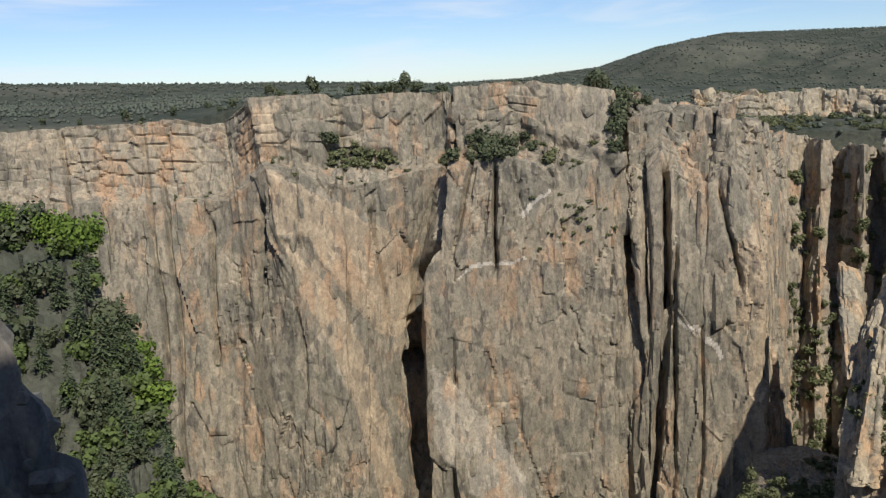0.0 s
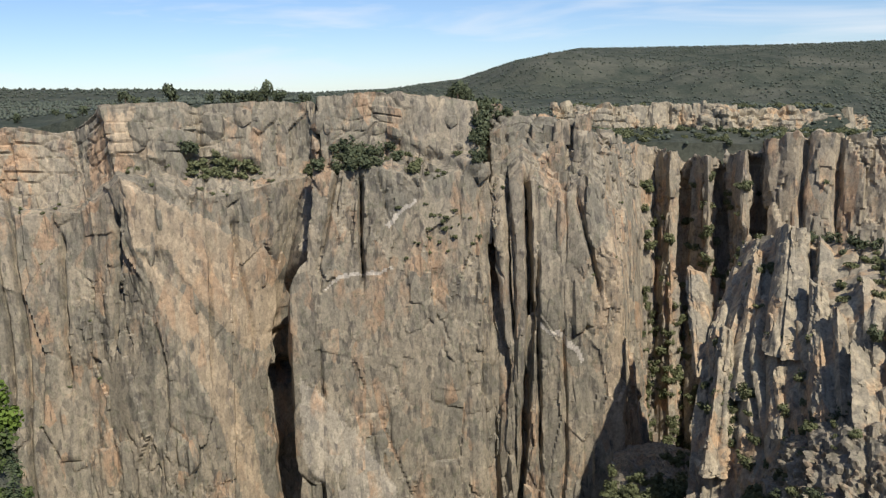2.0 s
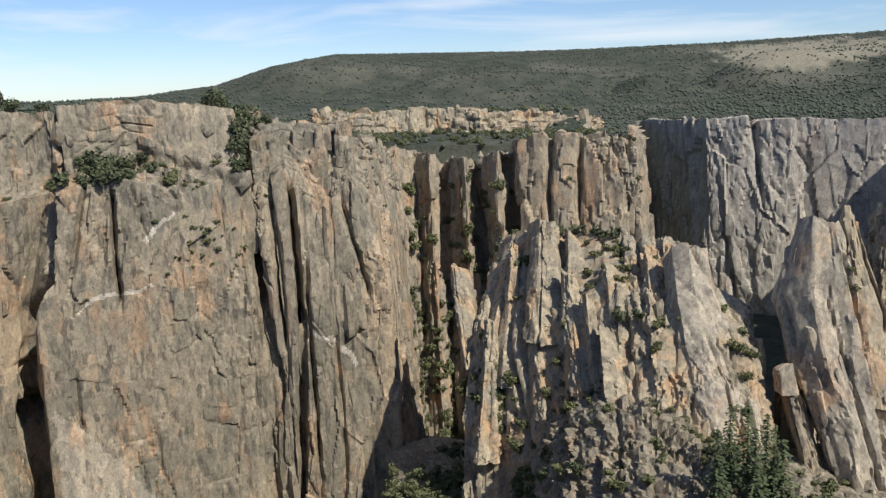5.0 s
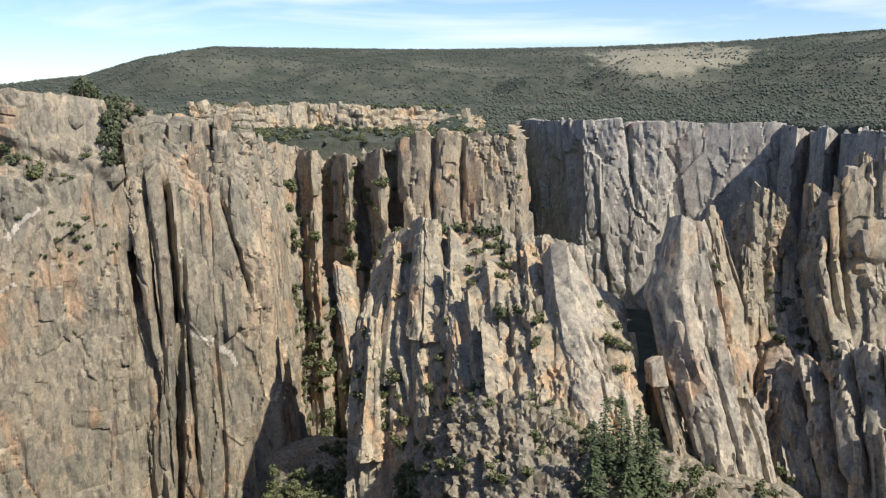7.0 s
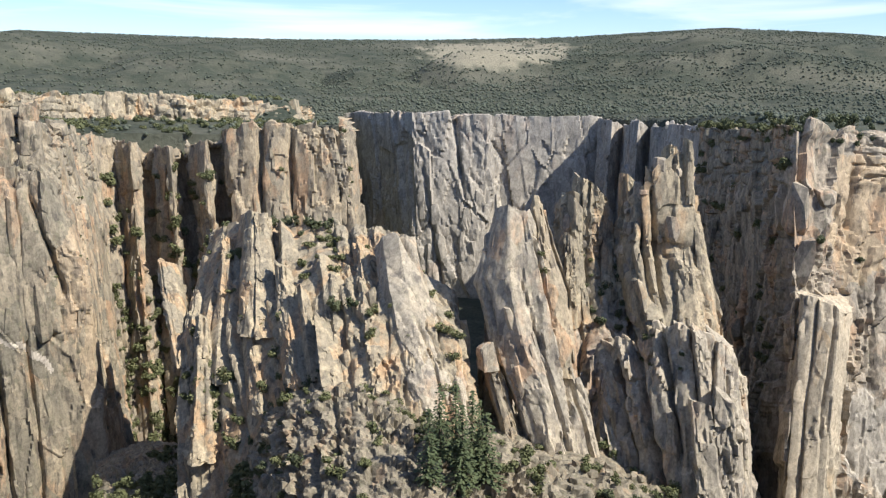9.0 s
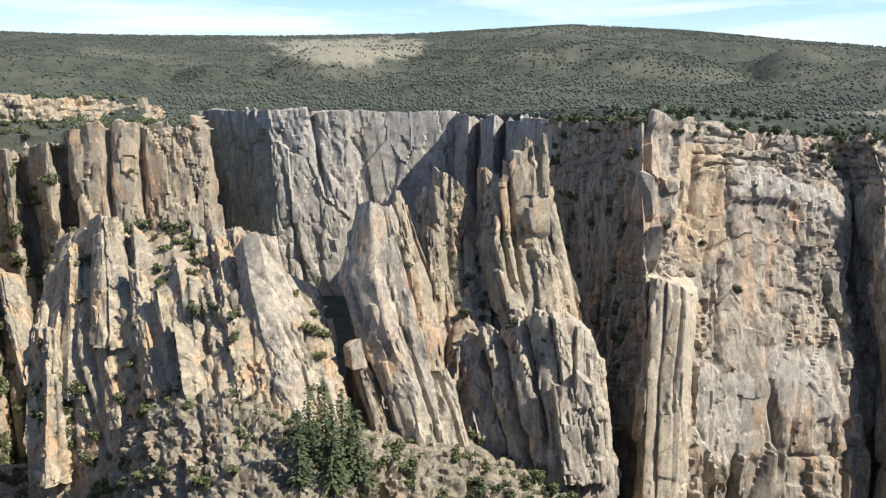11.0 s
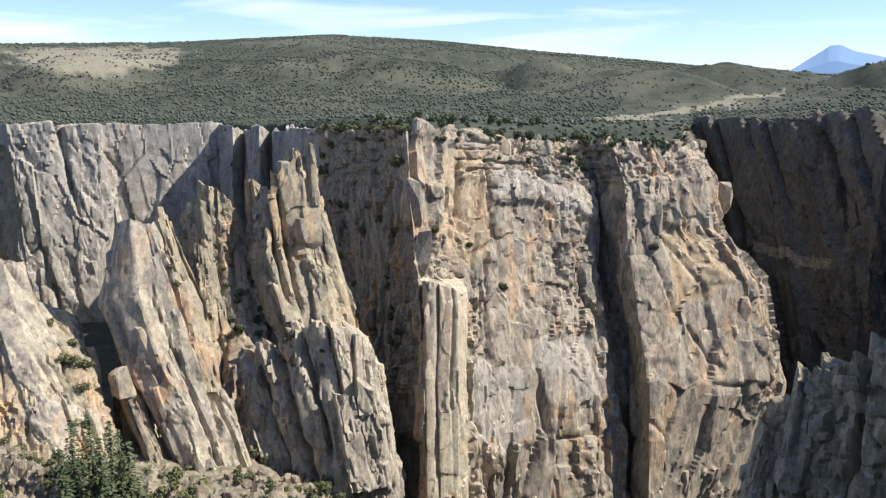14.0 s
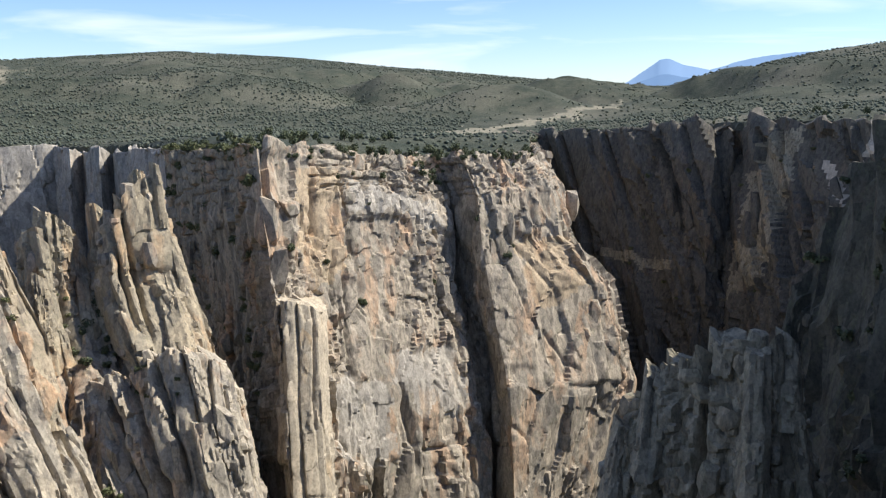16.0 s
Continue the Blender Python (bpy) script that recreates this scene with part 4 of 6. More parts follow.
# ---- fins, pinnacles and blocks that stand on their own ----
def rock_piece(a, b, width, depth, yaw, seed, t0, t1, tall, taper, step, rough):
    """One length of a jointed rock column, from t0 to t1 of its height, as a mesh about the column's foot."""
    around, up = max(int(2 * (width + depth) / step), 14), max(int(tall * (t1 - t0) / step), 4)
    q = np.linspace(0, 2 * np.pi, around, endpoint=False)
    c, s_ = np.cos(q), np.sin(q)
    box = (np.abs(c) ** 9 + np.abs(s_) ** 9) ** (-1 / 9)
    h = np.concatenate([np.zeros(2), np.linspace(0, 1, up), np.ones(3)])
    close = np.concatenate([[0.3, 0.93], np.ones(up), [0.9, 0.55, 0.03]])
    soft = 1 - 0.05 * (np.exp(-(h * tall * (t1 - t0) / 0.8) ** 2) * (t0 > 0) + np.exp(-((1 - h) * tall * (t1 - t0) / 0.9) ** 2))
    t = t0 + (t1 - t0) * h
    size = (1 - (1 - taper) * t**1.2) * close * soft
    S, V = np.meshgrid(q / (2 * np.pi) * 2 * (width + depth), (1 - t) * tall)
    D = rough * 0.6 * rock_relief(S + 0.15 * V, V, seed, big=0.42 * width, mid=0.2 * width, small=0.06 * width, width=max(0.85 * width, 3.0), crack=0.22 * width, tall=1.7)
    seam = smooth(0.0, 0.06, S / S.max()) * smooth(0.0, 0.06, 1 - S / S.max())
    D = D * seam * (0.3 + 0.7 * close[:, None])
    r = math.radians(yaw)
    lx, ly = (width / 2 * size[:, None] * box * c + D * c), (depth / 2 * size[:, None] * box * s_ + D * s_)
    slant = (chance(seed, 1) - 0.5) * 1.1, (chance(seed, 2) - 0.5) * 1.0
    lid = (t[:, None] ** 5) * (slant[0] * lx + slant[1] * ly) + 0.3 * width * (t[:, None] ** 6) * fbm(lx / (0.4 * width) + seed, ly / (0.4 * width), seed, 3)
    X = (b - a).x * t[:, None] + lx * math.cos(r) - ly * math.sin(r)
    Y = (b - a).y * t[:, None] + lx * math.sin(r) + ly * math.cos(r)
    return grid_mesh("rock_piece", np.stack([X, Y, (b - a).z * t[:, None] + lid], -1)[::-1], True, True)


def spire(name, base, top, width, depth, yaw, seed, material, label, taper=0.6, step=0.75, rough=1.0, category="rock", group="", joints=0):
    """A free mass of rock from base to top, which may lean, parted by cross joints into blocks."""
    a, b = place(*base), place(*top)
    tall = (b - a).length
    n = joints or int(np.clip(round(tall / (2.4 * width)), 1, 3))
    cuts = [0.0] + [(k + 0.5 * (chance(seed, 20 + k) - 0.5)) / n for k in range(1, n)] + [1.0]
    root = new(name)
    root.location = a
    tagged(root, label, category, group)
    for k in range(n):
        w = 1 + 0.14 * (chance(seed, 30 + k) - 0.5)
        me = rock_piece(a, b, width * w, depth * (2 - w), yaw + 9 * (chance(seed, 40 + k) - 0.5), seed, cuts[k], cuts[k + 1], tall, taper, step, rough)
        part("block", me, material, root)
    return root


def shard_mesh(name, seed, sides=5, top=(0.45, 0.8), slant=0.22, low=(0.45, 0.75), rough=0):
    """An angular block in a unit box: the hull of a few uneven rings, broken up where it is seen large."""
    g = np.random.default_rng(seed)
    bm = bmesh.new()
    for z, lo, hi in ((0.0, *low), (0.22, 0.85, 1.0), (0.62, 0.8, 1.05), (1.0, *top)):
        tilt = g.uniform(-slant, slant, 2) if z in (0.0, 1.0) else (0, 0)
        for k in range(sides):
            w = 2 * math.pi * (k + 0.5 + g.uniform(-0.22, 0.22)) / sides
            r = 0.6 * g.uniform(lo, hi)
            x, y = r * math.cos(w), r * math.sin(w)
            bm.verts.new((x, y, z + tilt[0] * x + tilt[1] * y + g.uniform(-0.06, 0.06)))
    got = bmesh.ops.convex_hull(bm, input=bm.verts)
    bmesh.ops.delete(bm, geom=[v for v in got["geom_interior"] if isinstance(v, bmesh.types.BMVert)], context="VERTS")
    if rough:
        bmesh.ops.subdivide_edges(bm, edges=bm.edges, cuts=rough, use_grid_fill=True)
        bmesh.ops.triangulate(bm, faces=bm.faces)
        bm.normal_update()
        for v in bm.verts:
            q = Vector((v.co.x * 3.5, v.co.y * 3.5, v.co.z * 6 + seed))
            push = 0.05 * (noise.cell(q) - 0.5) + 0.035 * noise.noise(q * 1.9)
            v.co += Vector((v.normal.x, v.normal.y, v.normal.z * 0.4)) * push
    me = bpy.data.meshes.new(name)
    bm.to_mesh(me)
    bm.free()
    return me


SHARDS = {}


def shard_for(material, k, squat=False, rough=0):
    key = (material.name, k % 12, squat, rough)
    if key not in SHARDS:
        SHARDS[key] = shard_mesh("block", 2000 + k % 12 + 50 * squat, 6 if squat else 4 + k % 3, (0.6, 0.95) if squat or rough else (0.4, 0.85), 0.4 if squat else 0.13 if rough else 0.18, (0.7, 0.95) if rough else (0.45, 0.75), rough=rough)
        SHARDS[key].materials.append(material)
    return SHARDS[key]


def stand(ob, at, axis, yaw, width, depth, tall):
    """Sets a unit block upright or leaning along axis."""
    lean = Vector((0, 0, 1)).rotation_difference(axis.normalized())
    ob.rotation_mode = "QUATERNION"
    ob.location = at
    ob.rotation_quaternion = lean @ Euler((0, 0, yaw)).to_quaternion()
    ob.scale = (width, depth, tall)


def facing(name):
    """For each place of a wall, the level directions along it and out of it."""
    P = WALLS[name]
    w = 9
    T = np.roll(P, -w, 1) - np.roll(P, w, 1)
    T[:, :w], T[:, -w:] = T[:, w:w + 1], T[:, -w - 1:-w]
    T[..., 2] = 0
    T /= np.linalg.norm(T, axis=2, keepdims=True) + 1e-9
    N = np.stack([T[..., 1], -T[..., 0], 0 * T[..., 0]], -1)
    flip = np.sign(-(N * P).sum(-1, keepdims=True))
    return P, T, N * np.where(flip == 0, 1, flip)


def slabs(name, n, seed, az, el, width, ratio, out, material, lean=0.0, squat=False, part_name="slab"):
    """Angular slabs standing proud of a wall, as parts of it."""
    P, T, N = facing(name)
    a, e = bearings(P)
    k = np.flatnonzero((a > az[0]) & (a < az[1]) & (e > el[0]) & (e < el[1]))
    g = np.random.default_rng(seed)
    P, T, N = (v.reshape(-1, 3) for v in (P, T, N))
    wall_ob = bpy.data.objects[name]
    for q in g.choice(k, min(n, len(k)), replace=False):
        w = width[0] + (width[1] - width[0]) * g.uniform() ** 2
        tall = w * g.uniform(*ratio)
        deep = w * g.uniform(0.7, 1.1)
        p, t, m = Vector(P[q].tolist()), Vector(T[q].tolist()), Vector(N[q].tolist())
        ob = new(part_name, shard_for(material, int(g.integers(0, 999)), squat))
        ob.parent = wall_ob
        axis = Vector((0, 0, 1)) + t * (lean + g.normal() * 0.05) - m * 0.06
        proud = w * g.uniform(*out)
        stand(ob, p + m * (proud - 0.5 * deep) - axis.normalized() * tall * 0.5, axis, math.atan2(t.y, t.x) + g.normal() * 0.16, w, deep, tall)


def blade_mesh(a, b, w0, w1, t0, t1, seed, right, front, step, arris, rough):
    """A length of an angular rock blade: dark flank, sharp arris, broad front, with its jointed relief."""
    c = np.array([(-0.5, -0.9), (-0.5, -0.15), (-0.5 + arris, 0.5), (0.30, 0.34), (0.5, -0.1), (0.5, -0.9)])
    c = c + 0.1 * (rnd(np.arange(12), 5, seed).reshape(6, 2) - 0.5)
    wide, tall = (w0 + w1) / 2, (b - a).length
    ring = np.concatenate([c, c[:1]])
    run = np.concatenate([[0], np.cumsum(np.linalg.norm(np.diff(ring, axis=0), axis=1))])
    n = max(int(run[-1] * wide / step), 18)
    q = np.linspace(0, run[-1], n, endpoint=False)
    cx, cy = np.interp(q, run, ring[:, 0]), np.interp(q, run, ring[:, 1])
    up = max(int(tall * (t1 - t0) / step), 5)
    h = np.concatenate([np.zeros(2), np.linspace(0, 1, up), np.ones(3)])
    close = np.concatenate([[0.3, 0.94], np.ones(up), [0.93, 0.55, 0.03]])
    t = t0 + (t1 - t0) * h
    size = (w0 + (w1 - w0) * t) * close
    S, V = np.meshgrid(q * wide, (1 - t) * tall)
    D = rough * rock_relief(S, V, seed, big=0.16 * wide, mid=0.13 * wide, small=0.07 * wide, width=max(0.55 * wide, 2.2), crack=0.16 * wide, tall=2.4)
    D = D * (0.25 + 0.75 * close[:, None]) * smooth(0.0, 0.05, S / S.max()) * smooth(0.0, 0.05, 1 - S / S.max())
    out = np.hypot(cx, cy)
    x, y = size[:, None] * cx + D * cx / out, size[:, None] * cy + D * cy / out
    tip = t[:, None] ** 7
    z = tip * (-(0.25 + 0.7 * chance(seed, 1)) * x + (chance(seed, 2) - 0.35) * y) + 0.2 * wide * tip * fbm(x / (0.4 * wide) + seed, y / (0.4 * wide), seed, 3)
    axis = np.array(b - a)
    P = t[:, None, None] * axis + x[..., None] * np.array(right) + y[..., None] * np.array(front) + z[..., None] * np.array([0, 0, 1.0])
    return grid_mesh("block", P[::-1], True, True)


def blades(name, base, rows, proud, material, label, group, seed, step=0.55, least=0.0, below=1.2, rough=1.0, lengths=3):
    """Leaning rock blades on a wall. Rows: bearing and elevation of the top, of the foot, width there and there."""
    for k, (az1, el1, az0, el0, w1, w0) in enumerate(rows):
        d1, d0 = (math.hypot(*on_wall(base, az, el).xy) - proud * w for az, el, w in ((az1, el1 - 0.6, w1), (az0, el0, w0)))
        d1 = max(d1, d0 + least)
        a, b = place(az0, d0, el0 - below), place(az1, d1, el1)
        r = math.radians((az0 + az1) / 2 + 26 * (chance(seed, k) - 0.5))
        right, front = (math.cos(r), -math.sin(r), 0.0), (-math.sin(r), -math.cos(r), 0.0)
        root = new(name)
        root.location = a
        tagged(root, label, "rock", group)
        n = int(np.clip(round((b - a).length / (2.6 * (w0 + w1) / 2)), 1, lengths))
        cuts = [0.0] + [(j + 0.5 * (chance(seed + k, 20 + j) - 0.5)) / n for j in range(1, n)] + [1.0]
        for j in range(n):
            g = 1 + 0.16 * (chance(seed + k, 30 + j) - 0.5)
            part("block", blade_mesh(a, b, w0 * g, w1 * g, cuts[j], cuts[j + 1], seed + 11 * k, right, front, step, 0.12 + 0.25 * chance(seed + k, 40), rough), material, root)


RIB_LABEL = "sunlit tan rock rib leaning out of the ridge"
blades("rock_rib", "cliff_ribs", [(-8.8, -10.7, -9.6, -18.7, 3.6, 8.4), (-10.6, -15.7, -11.0, -23.4, 4.0, 11.6), (-12.8, -12.1, -12.1, -17.5, 6.0, 6.8), (-6.8, -9.3, -6.9, -15.8, 9.5, 12.0),
                                  (-7.7, -15.0, -7.0, -21.0, 3.6, 6.8), (-8.4, -12.6, -8.3, -19.0, 3.0, 5.0), (-5.2, -12.8, -4.3, -19.4, 5.0, 8.4), (-4.0, -14.2, -3.3, -18.9, 3.6, 5.2)],
       0.45, ROCK_RIB, RIB_LABEL, "ribs of the ridge", 301, 0.48, 8)
blades("rock_rib", "cliff_ribs", [(-2.9, -16.4, -1.6, -20.7, 4.6, 9.0), (-2.6, -12.1, -2.0, -15.9, 3.6, 5.2), (-1.7, -12.5, -0.8, -15.9, 3.4, 5.2), (-0.9, -12.5, 0.7, -20.7, 4.4, 9.4),
                                  (0.0, -11.4, 0.4, -14.4, 4.2, 6.8), (-3.9, -11.0, -3.6, -14.0, 4.0, 6.0), (-5.0, -10.2, -4.9, -13.0, 4.5, 6.5), (1.0, -16.5, 2.4, -21.6, 4.0, 7.0)],
       0.45, ROCK_RIB, RIB_LABEL, "ribs of the ridge", 351, 0.48, 8)
spire("boulder", (8.75, 240, -19.6), (8.5, 240, -18.0), 6, 5, 20, 405, ROCK_PALE, "loose pale boulder wedged beside the leaning fin", 0.8, 0.4, 0.7, joints=1)


# stacked blocks at the rim, parted by level joints
for k, az in enumerate((-25.5, -24.3, -22.9, -21.5, -20.2)):
    low = -7.4 - 1.0 * chance(k, 1, 8)
    for j in range(5):
        tall = (1.3, 0.8, 1.15, 0.9, 1.1)[(k + j) % 5]
        w = (7.4, 9.4, 8.6, 8.0, 9.0)[(k + 2 * j) % 5] - 0.4 * j
        spot = az + 0.35 * (chance(k, j, 3) - 0.5), 348.5 + 2.6 * j
        spire("rock_block", (*spot, low), (*spot, low + tall + 0.06), w, 9, -az - 8 + 30 * (chance(k, j, 5) - 0.5), 560 + 5 * k + j, ROCK_WALL,
              "rounded grey rock block stacked at the rim", 0.93, 0.5, 0.45, group="stacked rim blocks", joints=1)
        low += tall
# ---- masses of rock that stand out of the ridges ----
def mass(name, rows, depth, step, relief, material, label, ridge=0.3, grooves=(), bed=0.0, category="rock"):
    """A leaning mass of rock: rows of distance and bearings from its top to its buried foot, nearest along its ridge."""
    rings = []
    for d, line in rows:
        n = len(line) - 1
        off = [((ridge - k / n) / ridge) ** 1.3 if k / n < ridge else 0.75 * ((k / n - ridge) / (1 - ridge)) ** 1.5 for k in range(n + 1)]
        rings.append([(a, d + depth * o, e) for (a, e), o in zip(line, off)])
    mid = sum(a for a, d, e in rings[0]) / len(rings[0])
    lid = [(mid + 0.75 * (a - mid), d + 0.5 * depth + 1, e - 1.2) for a, d, e in rings[0]]
    back = [(mid + 0.8 * (a - mid), d + 0.9 * depth + 4, e - 11) for a, d, e in rings[0]]
    return wall(name, [back, lid] + rings, step, relief, material, label, 0, grooves, (), category, bed, 40)


mass("cliff_fin", [(252, [(8.76, -9.6), (9.16, -8.9), (9.9, -8.6), (10.8, -8.9), (11.5, -9.3), (12.06, -10)]),
                   (247, [(7.6, -14), (8.15, -13.6), (10.1, -13.4), (11.3, -13.1), (12.5, -12.8), (13.4, -13.6)]),
                   (239, [(8.95, -18.4), (9.45, -18.4), (11.2, -18.2), (12.2, -18.6), (13.7, -18.7), (14.55, -18.7)]),
                   (233, [(10.8, -22.1), (11.25, -22.2), (12.7, -22.3), (13.7, -22.3), (15.3, -22.4), (15.9, -22.4)]),
                   (227, [(12.4, -26.9), (12.8, -26.9), (13.9, -27), (14.8, -27), (16.9, -27.1), (17.4, -27.1)]),
                   (222, [(13.8, -32), (14.2, -32), (15.2, -32), (16, -32), (18.2, -32), (18.8, -32)])], 9, 0.6,
     dict(seed=401, big=1.5, mid=0.9, small=0.35, width=6.0, crack=3.0, tall=4.5), ROCK_PALE, "long pale rock fin leaning over, dark under its edge", 0.34,
     [(11.0, -14, 15.0, -26, 0.5, 1.6), (11.8, -11, 14.6, -22, 0.6, 2.4)])
mass("cliff_sliver", [(240, [(8.3, -19.4), (8.6, -18.6), (9.0, -18.4), (9.4, -18.9), (9.7, -19.6)]), (228, [(10.6, -26.5), (10.9, -26.5), (11.3, -26.6), (11.9, -26.6), (12.2, -26.6)]),
                      (222, [(12, -32), (12.3, -32), (12.8, -32), (13.4, -32), (13.8, -32)])], 5, 0.5,
     dict(seed=403, big=1.2, mid=0.8, small=0.3, width=3.0, crack=1.5, tall=4.0), ROCK_WARM, "thin rusty sliver of rock beside the leaning fin")
mass("cliff_splinter", [(258, [(11.4, -8.8), (11.6, -8.1), (11.9, -8.0), (12.15, -8.5), (12.4, -9.1)]), (255, [(11.7, -10.9), (12, -10.9), (12.3, -11), (12.7, -11), (13, -11)]),
                        (250, [(12.4, -14.3), (12.7, -14.3), (13.2, -14.3), (13.8, -14.3), (14.2, -14.3)]), (240, [(13.2, -20), (13.6, -20), (14, -20), (14.6, -20), (15, -20)])], 5, 0.55,
     dict(seed=407, big=1.4, mid=1.0, small=0.4, width=3.5, crack=2.0, tall=3.0), ROCK_WARM, "thin upright splinter of rust coloured rock")
mass("cliff_head", [(271, [(12.85, -8.8), (13.3, -7.8), (14.2, -7.5), (15.3, -7.9), (15.8, -8.9), (16.35, -10)]), (268, [(13.2, -11.7), (13.65, -11.8), (14.6, -11.8), (15.35, -11.8), (16.1, -11.8), (16.75, -11.9)]),
                    (258, [(13.6, -17.2), (14.1, -17.3), (15.3, -17.3), (16.1, -17.4), (17.05, -17.4), (17.7, -17.4)]), (244, [(14.6, -23.1), (15.2, -23.1), (16.2, -23.2), (17, -23.2), (18, -23.2), (18.6, -23.3)])], 14, 0.6,
     dict(seed=431, big=2.8, mid=1.4, small=0.6, width=7.0, crack=3.5, tall=1.7), ROCK_RIB, "blunt head of rust and tan rock on the ridge", 0.4, [(15.4, -12, 16.4, -19, 0.9, 3)], 1.6)
mass("cliff_pinnacle", [(270, [(17.3, -8.7), (18.1, -7.4), (18.8, -6.9), (19.6, -5.9), (20.4, -4.9), (21.3, -5.1), (21.7, -7.6)]), (265, [(16.9, -11.5), (17.5, -11.1), (18.3, -11.2), (18.95, -11.2), (20.1, -11.2), (22.2, -11.2), (22.6, -11.6)]),
                        (256, [(17.6, -15.6), (18.3, -15.2), (19.2, -15.3), (20, -15.3), (21.6, -15.3), (23.6, -15.5), (24.1, -15.7)]), (245, [(19.4, -21), (20.2, -21), (21, -21), (21.6, -21), (22.8, -21), (24.4, -21), (24.9, -21)])], 15, 0.6,
     dict(seed=443, big=2.8, mid=1.5, small=0.6, width=8.0, crack=4.0, tall=1.8), ROCK_RIB, "tall broken pinnacle of pale and rust rock leaning over the ridge", 0.3,
     [(18.9, -6.0, 20.4, -14.5, 0.7, 3.5), (18.2, -7.6, 19.6, -14.6, 0.8, 4)], 1.8)
mass("cliff_columns", [(243, [(15.9, -18.4), (16.7, -17.4), (17.7, -17.0), (19.2, -17.1), (20.3, -16.2), (21.3, -15.9), (22.6, -16.3), (23.7, -16.5), (25.3, -17.8), (25.8, -19.4)]),
                       (236, [(16.5, -21.7), (17.2, -21.6), (18.3, -21.5), (19.5, -21.5), (20.5, -21.4), (21.5, -21.3), (22.8, -21.2), (24, -21.2), (25.7, -21.2), (26.1, -21.9)]),
                       (228, [(18, -27.5), (18.8, -27.5), (19.8, -27.5), (20.8, -27.6), (21.6, -27.6), (22.5, -27.6), (23.5, -27.6), (24.5, -27.6), (26, -27.6), (26.4, -27.6)]),
                       (222, [(19, -34), (19.6, -34), (20.5, -34), (21.3, -34), (22, -34), (22.8, -34), (23.7, -34), (24.6, -34), (26.1, -34), (26.6, -34)])], 12, 0.6,
     dict(seed=471, big=2.6, mid=1.2, small=0.4, width=6.5, crack=3.5, tall=2.6), ROCK_PALE, "pale rock columns side by side below the pinnacle, dark clefts between", 0.6,
     [(17.0, -18.2, 19.4, -27, 1.4, 6), (18.5, -17.4, 21.0, -26.5, 1.2, 5), (20.3, -16.6, 22.2, -24.0, 0.9, 4), (22.4, -16.6, 23.3, -22, 0.4, 2), (24.0, -17, 24.8, -25, 0.4, 2)])
mass("cliff_slope_slab", [(262, [(0.9, -11.6), (1.4, -10.9), (2.4, -10.6), (3.5, -11.0), (3.9, -13.2), (5.6, -14.2), (6.5, -15.2)]), (247, [(1.2, -14.6), (1.9, -14.6), (3.2, -14.8), (4.3, -15.4), (5.4, -16.2), (6.5, -17), (6.9, -17.4)]),
                          (227, [(2.4, -20.5), (3.2, -20.5), (4.2, -20.6), (5.1, -20.6), (6, -20.7), (6.9, -20.6), (7.3, -21)]), (214, [(4, -27), (4.7, -27), (5.3, -27), (6, -27), (6.9, -27), (7.8, -27), (8.2, -27)])], 8, 0.55,
     dict(seed=351, big=1.0, mid=0.6, small=0.3, width=9.0, crack=2.4, tall=3.0, lean=-0.35), ROCK_PALE, "broad smooth pale slab of rock sloping off the ridge", 0.25)
blades("yellow_slab", "cliff_buttress", [(30.2, -13.6, 30.5, -30.0, 15.0, 18.0)], 0.5, ROCK_YELLOW, "smooth pale yellow rock slab at the foot of the buttress", "", 703, 0.55, 4, 4, 0.6, 1)
blades("rock_column", "cliff_columns", [(16.8, -18.1, 18.3, -22.2, 3.2, 5.4), (18.2, -17.1, 19.0, -19.7, 4.0, 6.2), (19.4, -17.0, 20.5, -20.6, 3.0, 4.2), (20.7, -16.3, 21.7, -19.8, 3.8, 5.0), (21.7, -16.4, 22.7, -20.2, 4.8, 6.4),
                                        (22.8, -16.5, 23.7, -20.2, 3.8, 5.4), (24.4, -17.0, 24.8, -20.5, 7.0, 10.4), (25.6, -18.8, 25.9, -20.6, 3.0, 4.0)],
       0.3, ROCK_PALE, "pale upright rock column on the leaning ridge", "rock columns", 471, 0.45)
blades("rock_column", "cliff_columns", [(17.2, -22.6, 18.6, -25.9, 3.4, 6.2), (18.7, -22.4, 20.0, -25.7, 3.8, 6.2), (17.7, -20.1, 18.9, -22.3, 3.0, 4.8), (20.9, -22.9, 21.5, -25.5, 2.8, 4.8), (23.2, -20.8, 24.4, -25.4, 5.8, 7.8),
                                        (24.8, -20.2, 25.4, -25.2, 7.0, 9.4), (25.7, -21.5, 26.2, -25.4, 4.6, 7.0), (22.0, -21.4, 22.9, -25.4, 4.0, 6.0)],
       0.35, ROCK_PALE, "pale upright rock column on the leaning ridge", "rock columns", 491, 0.45)
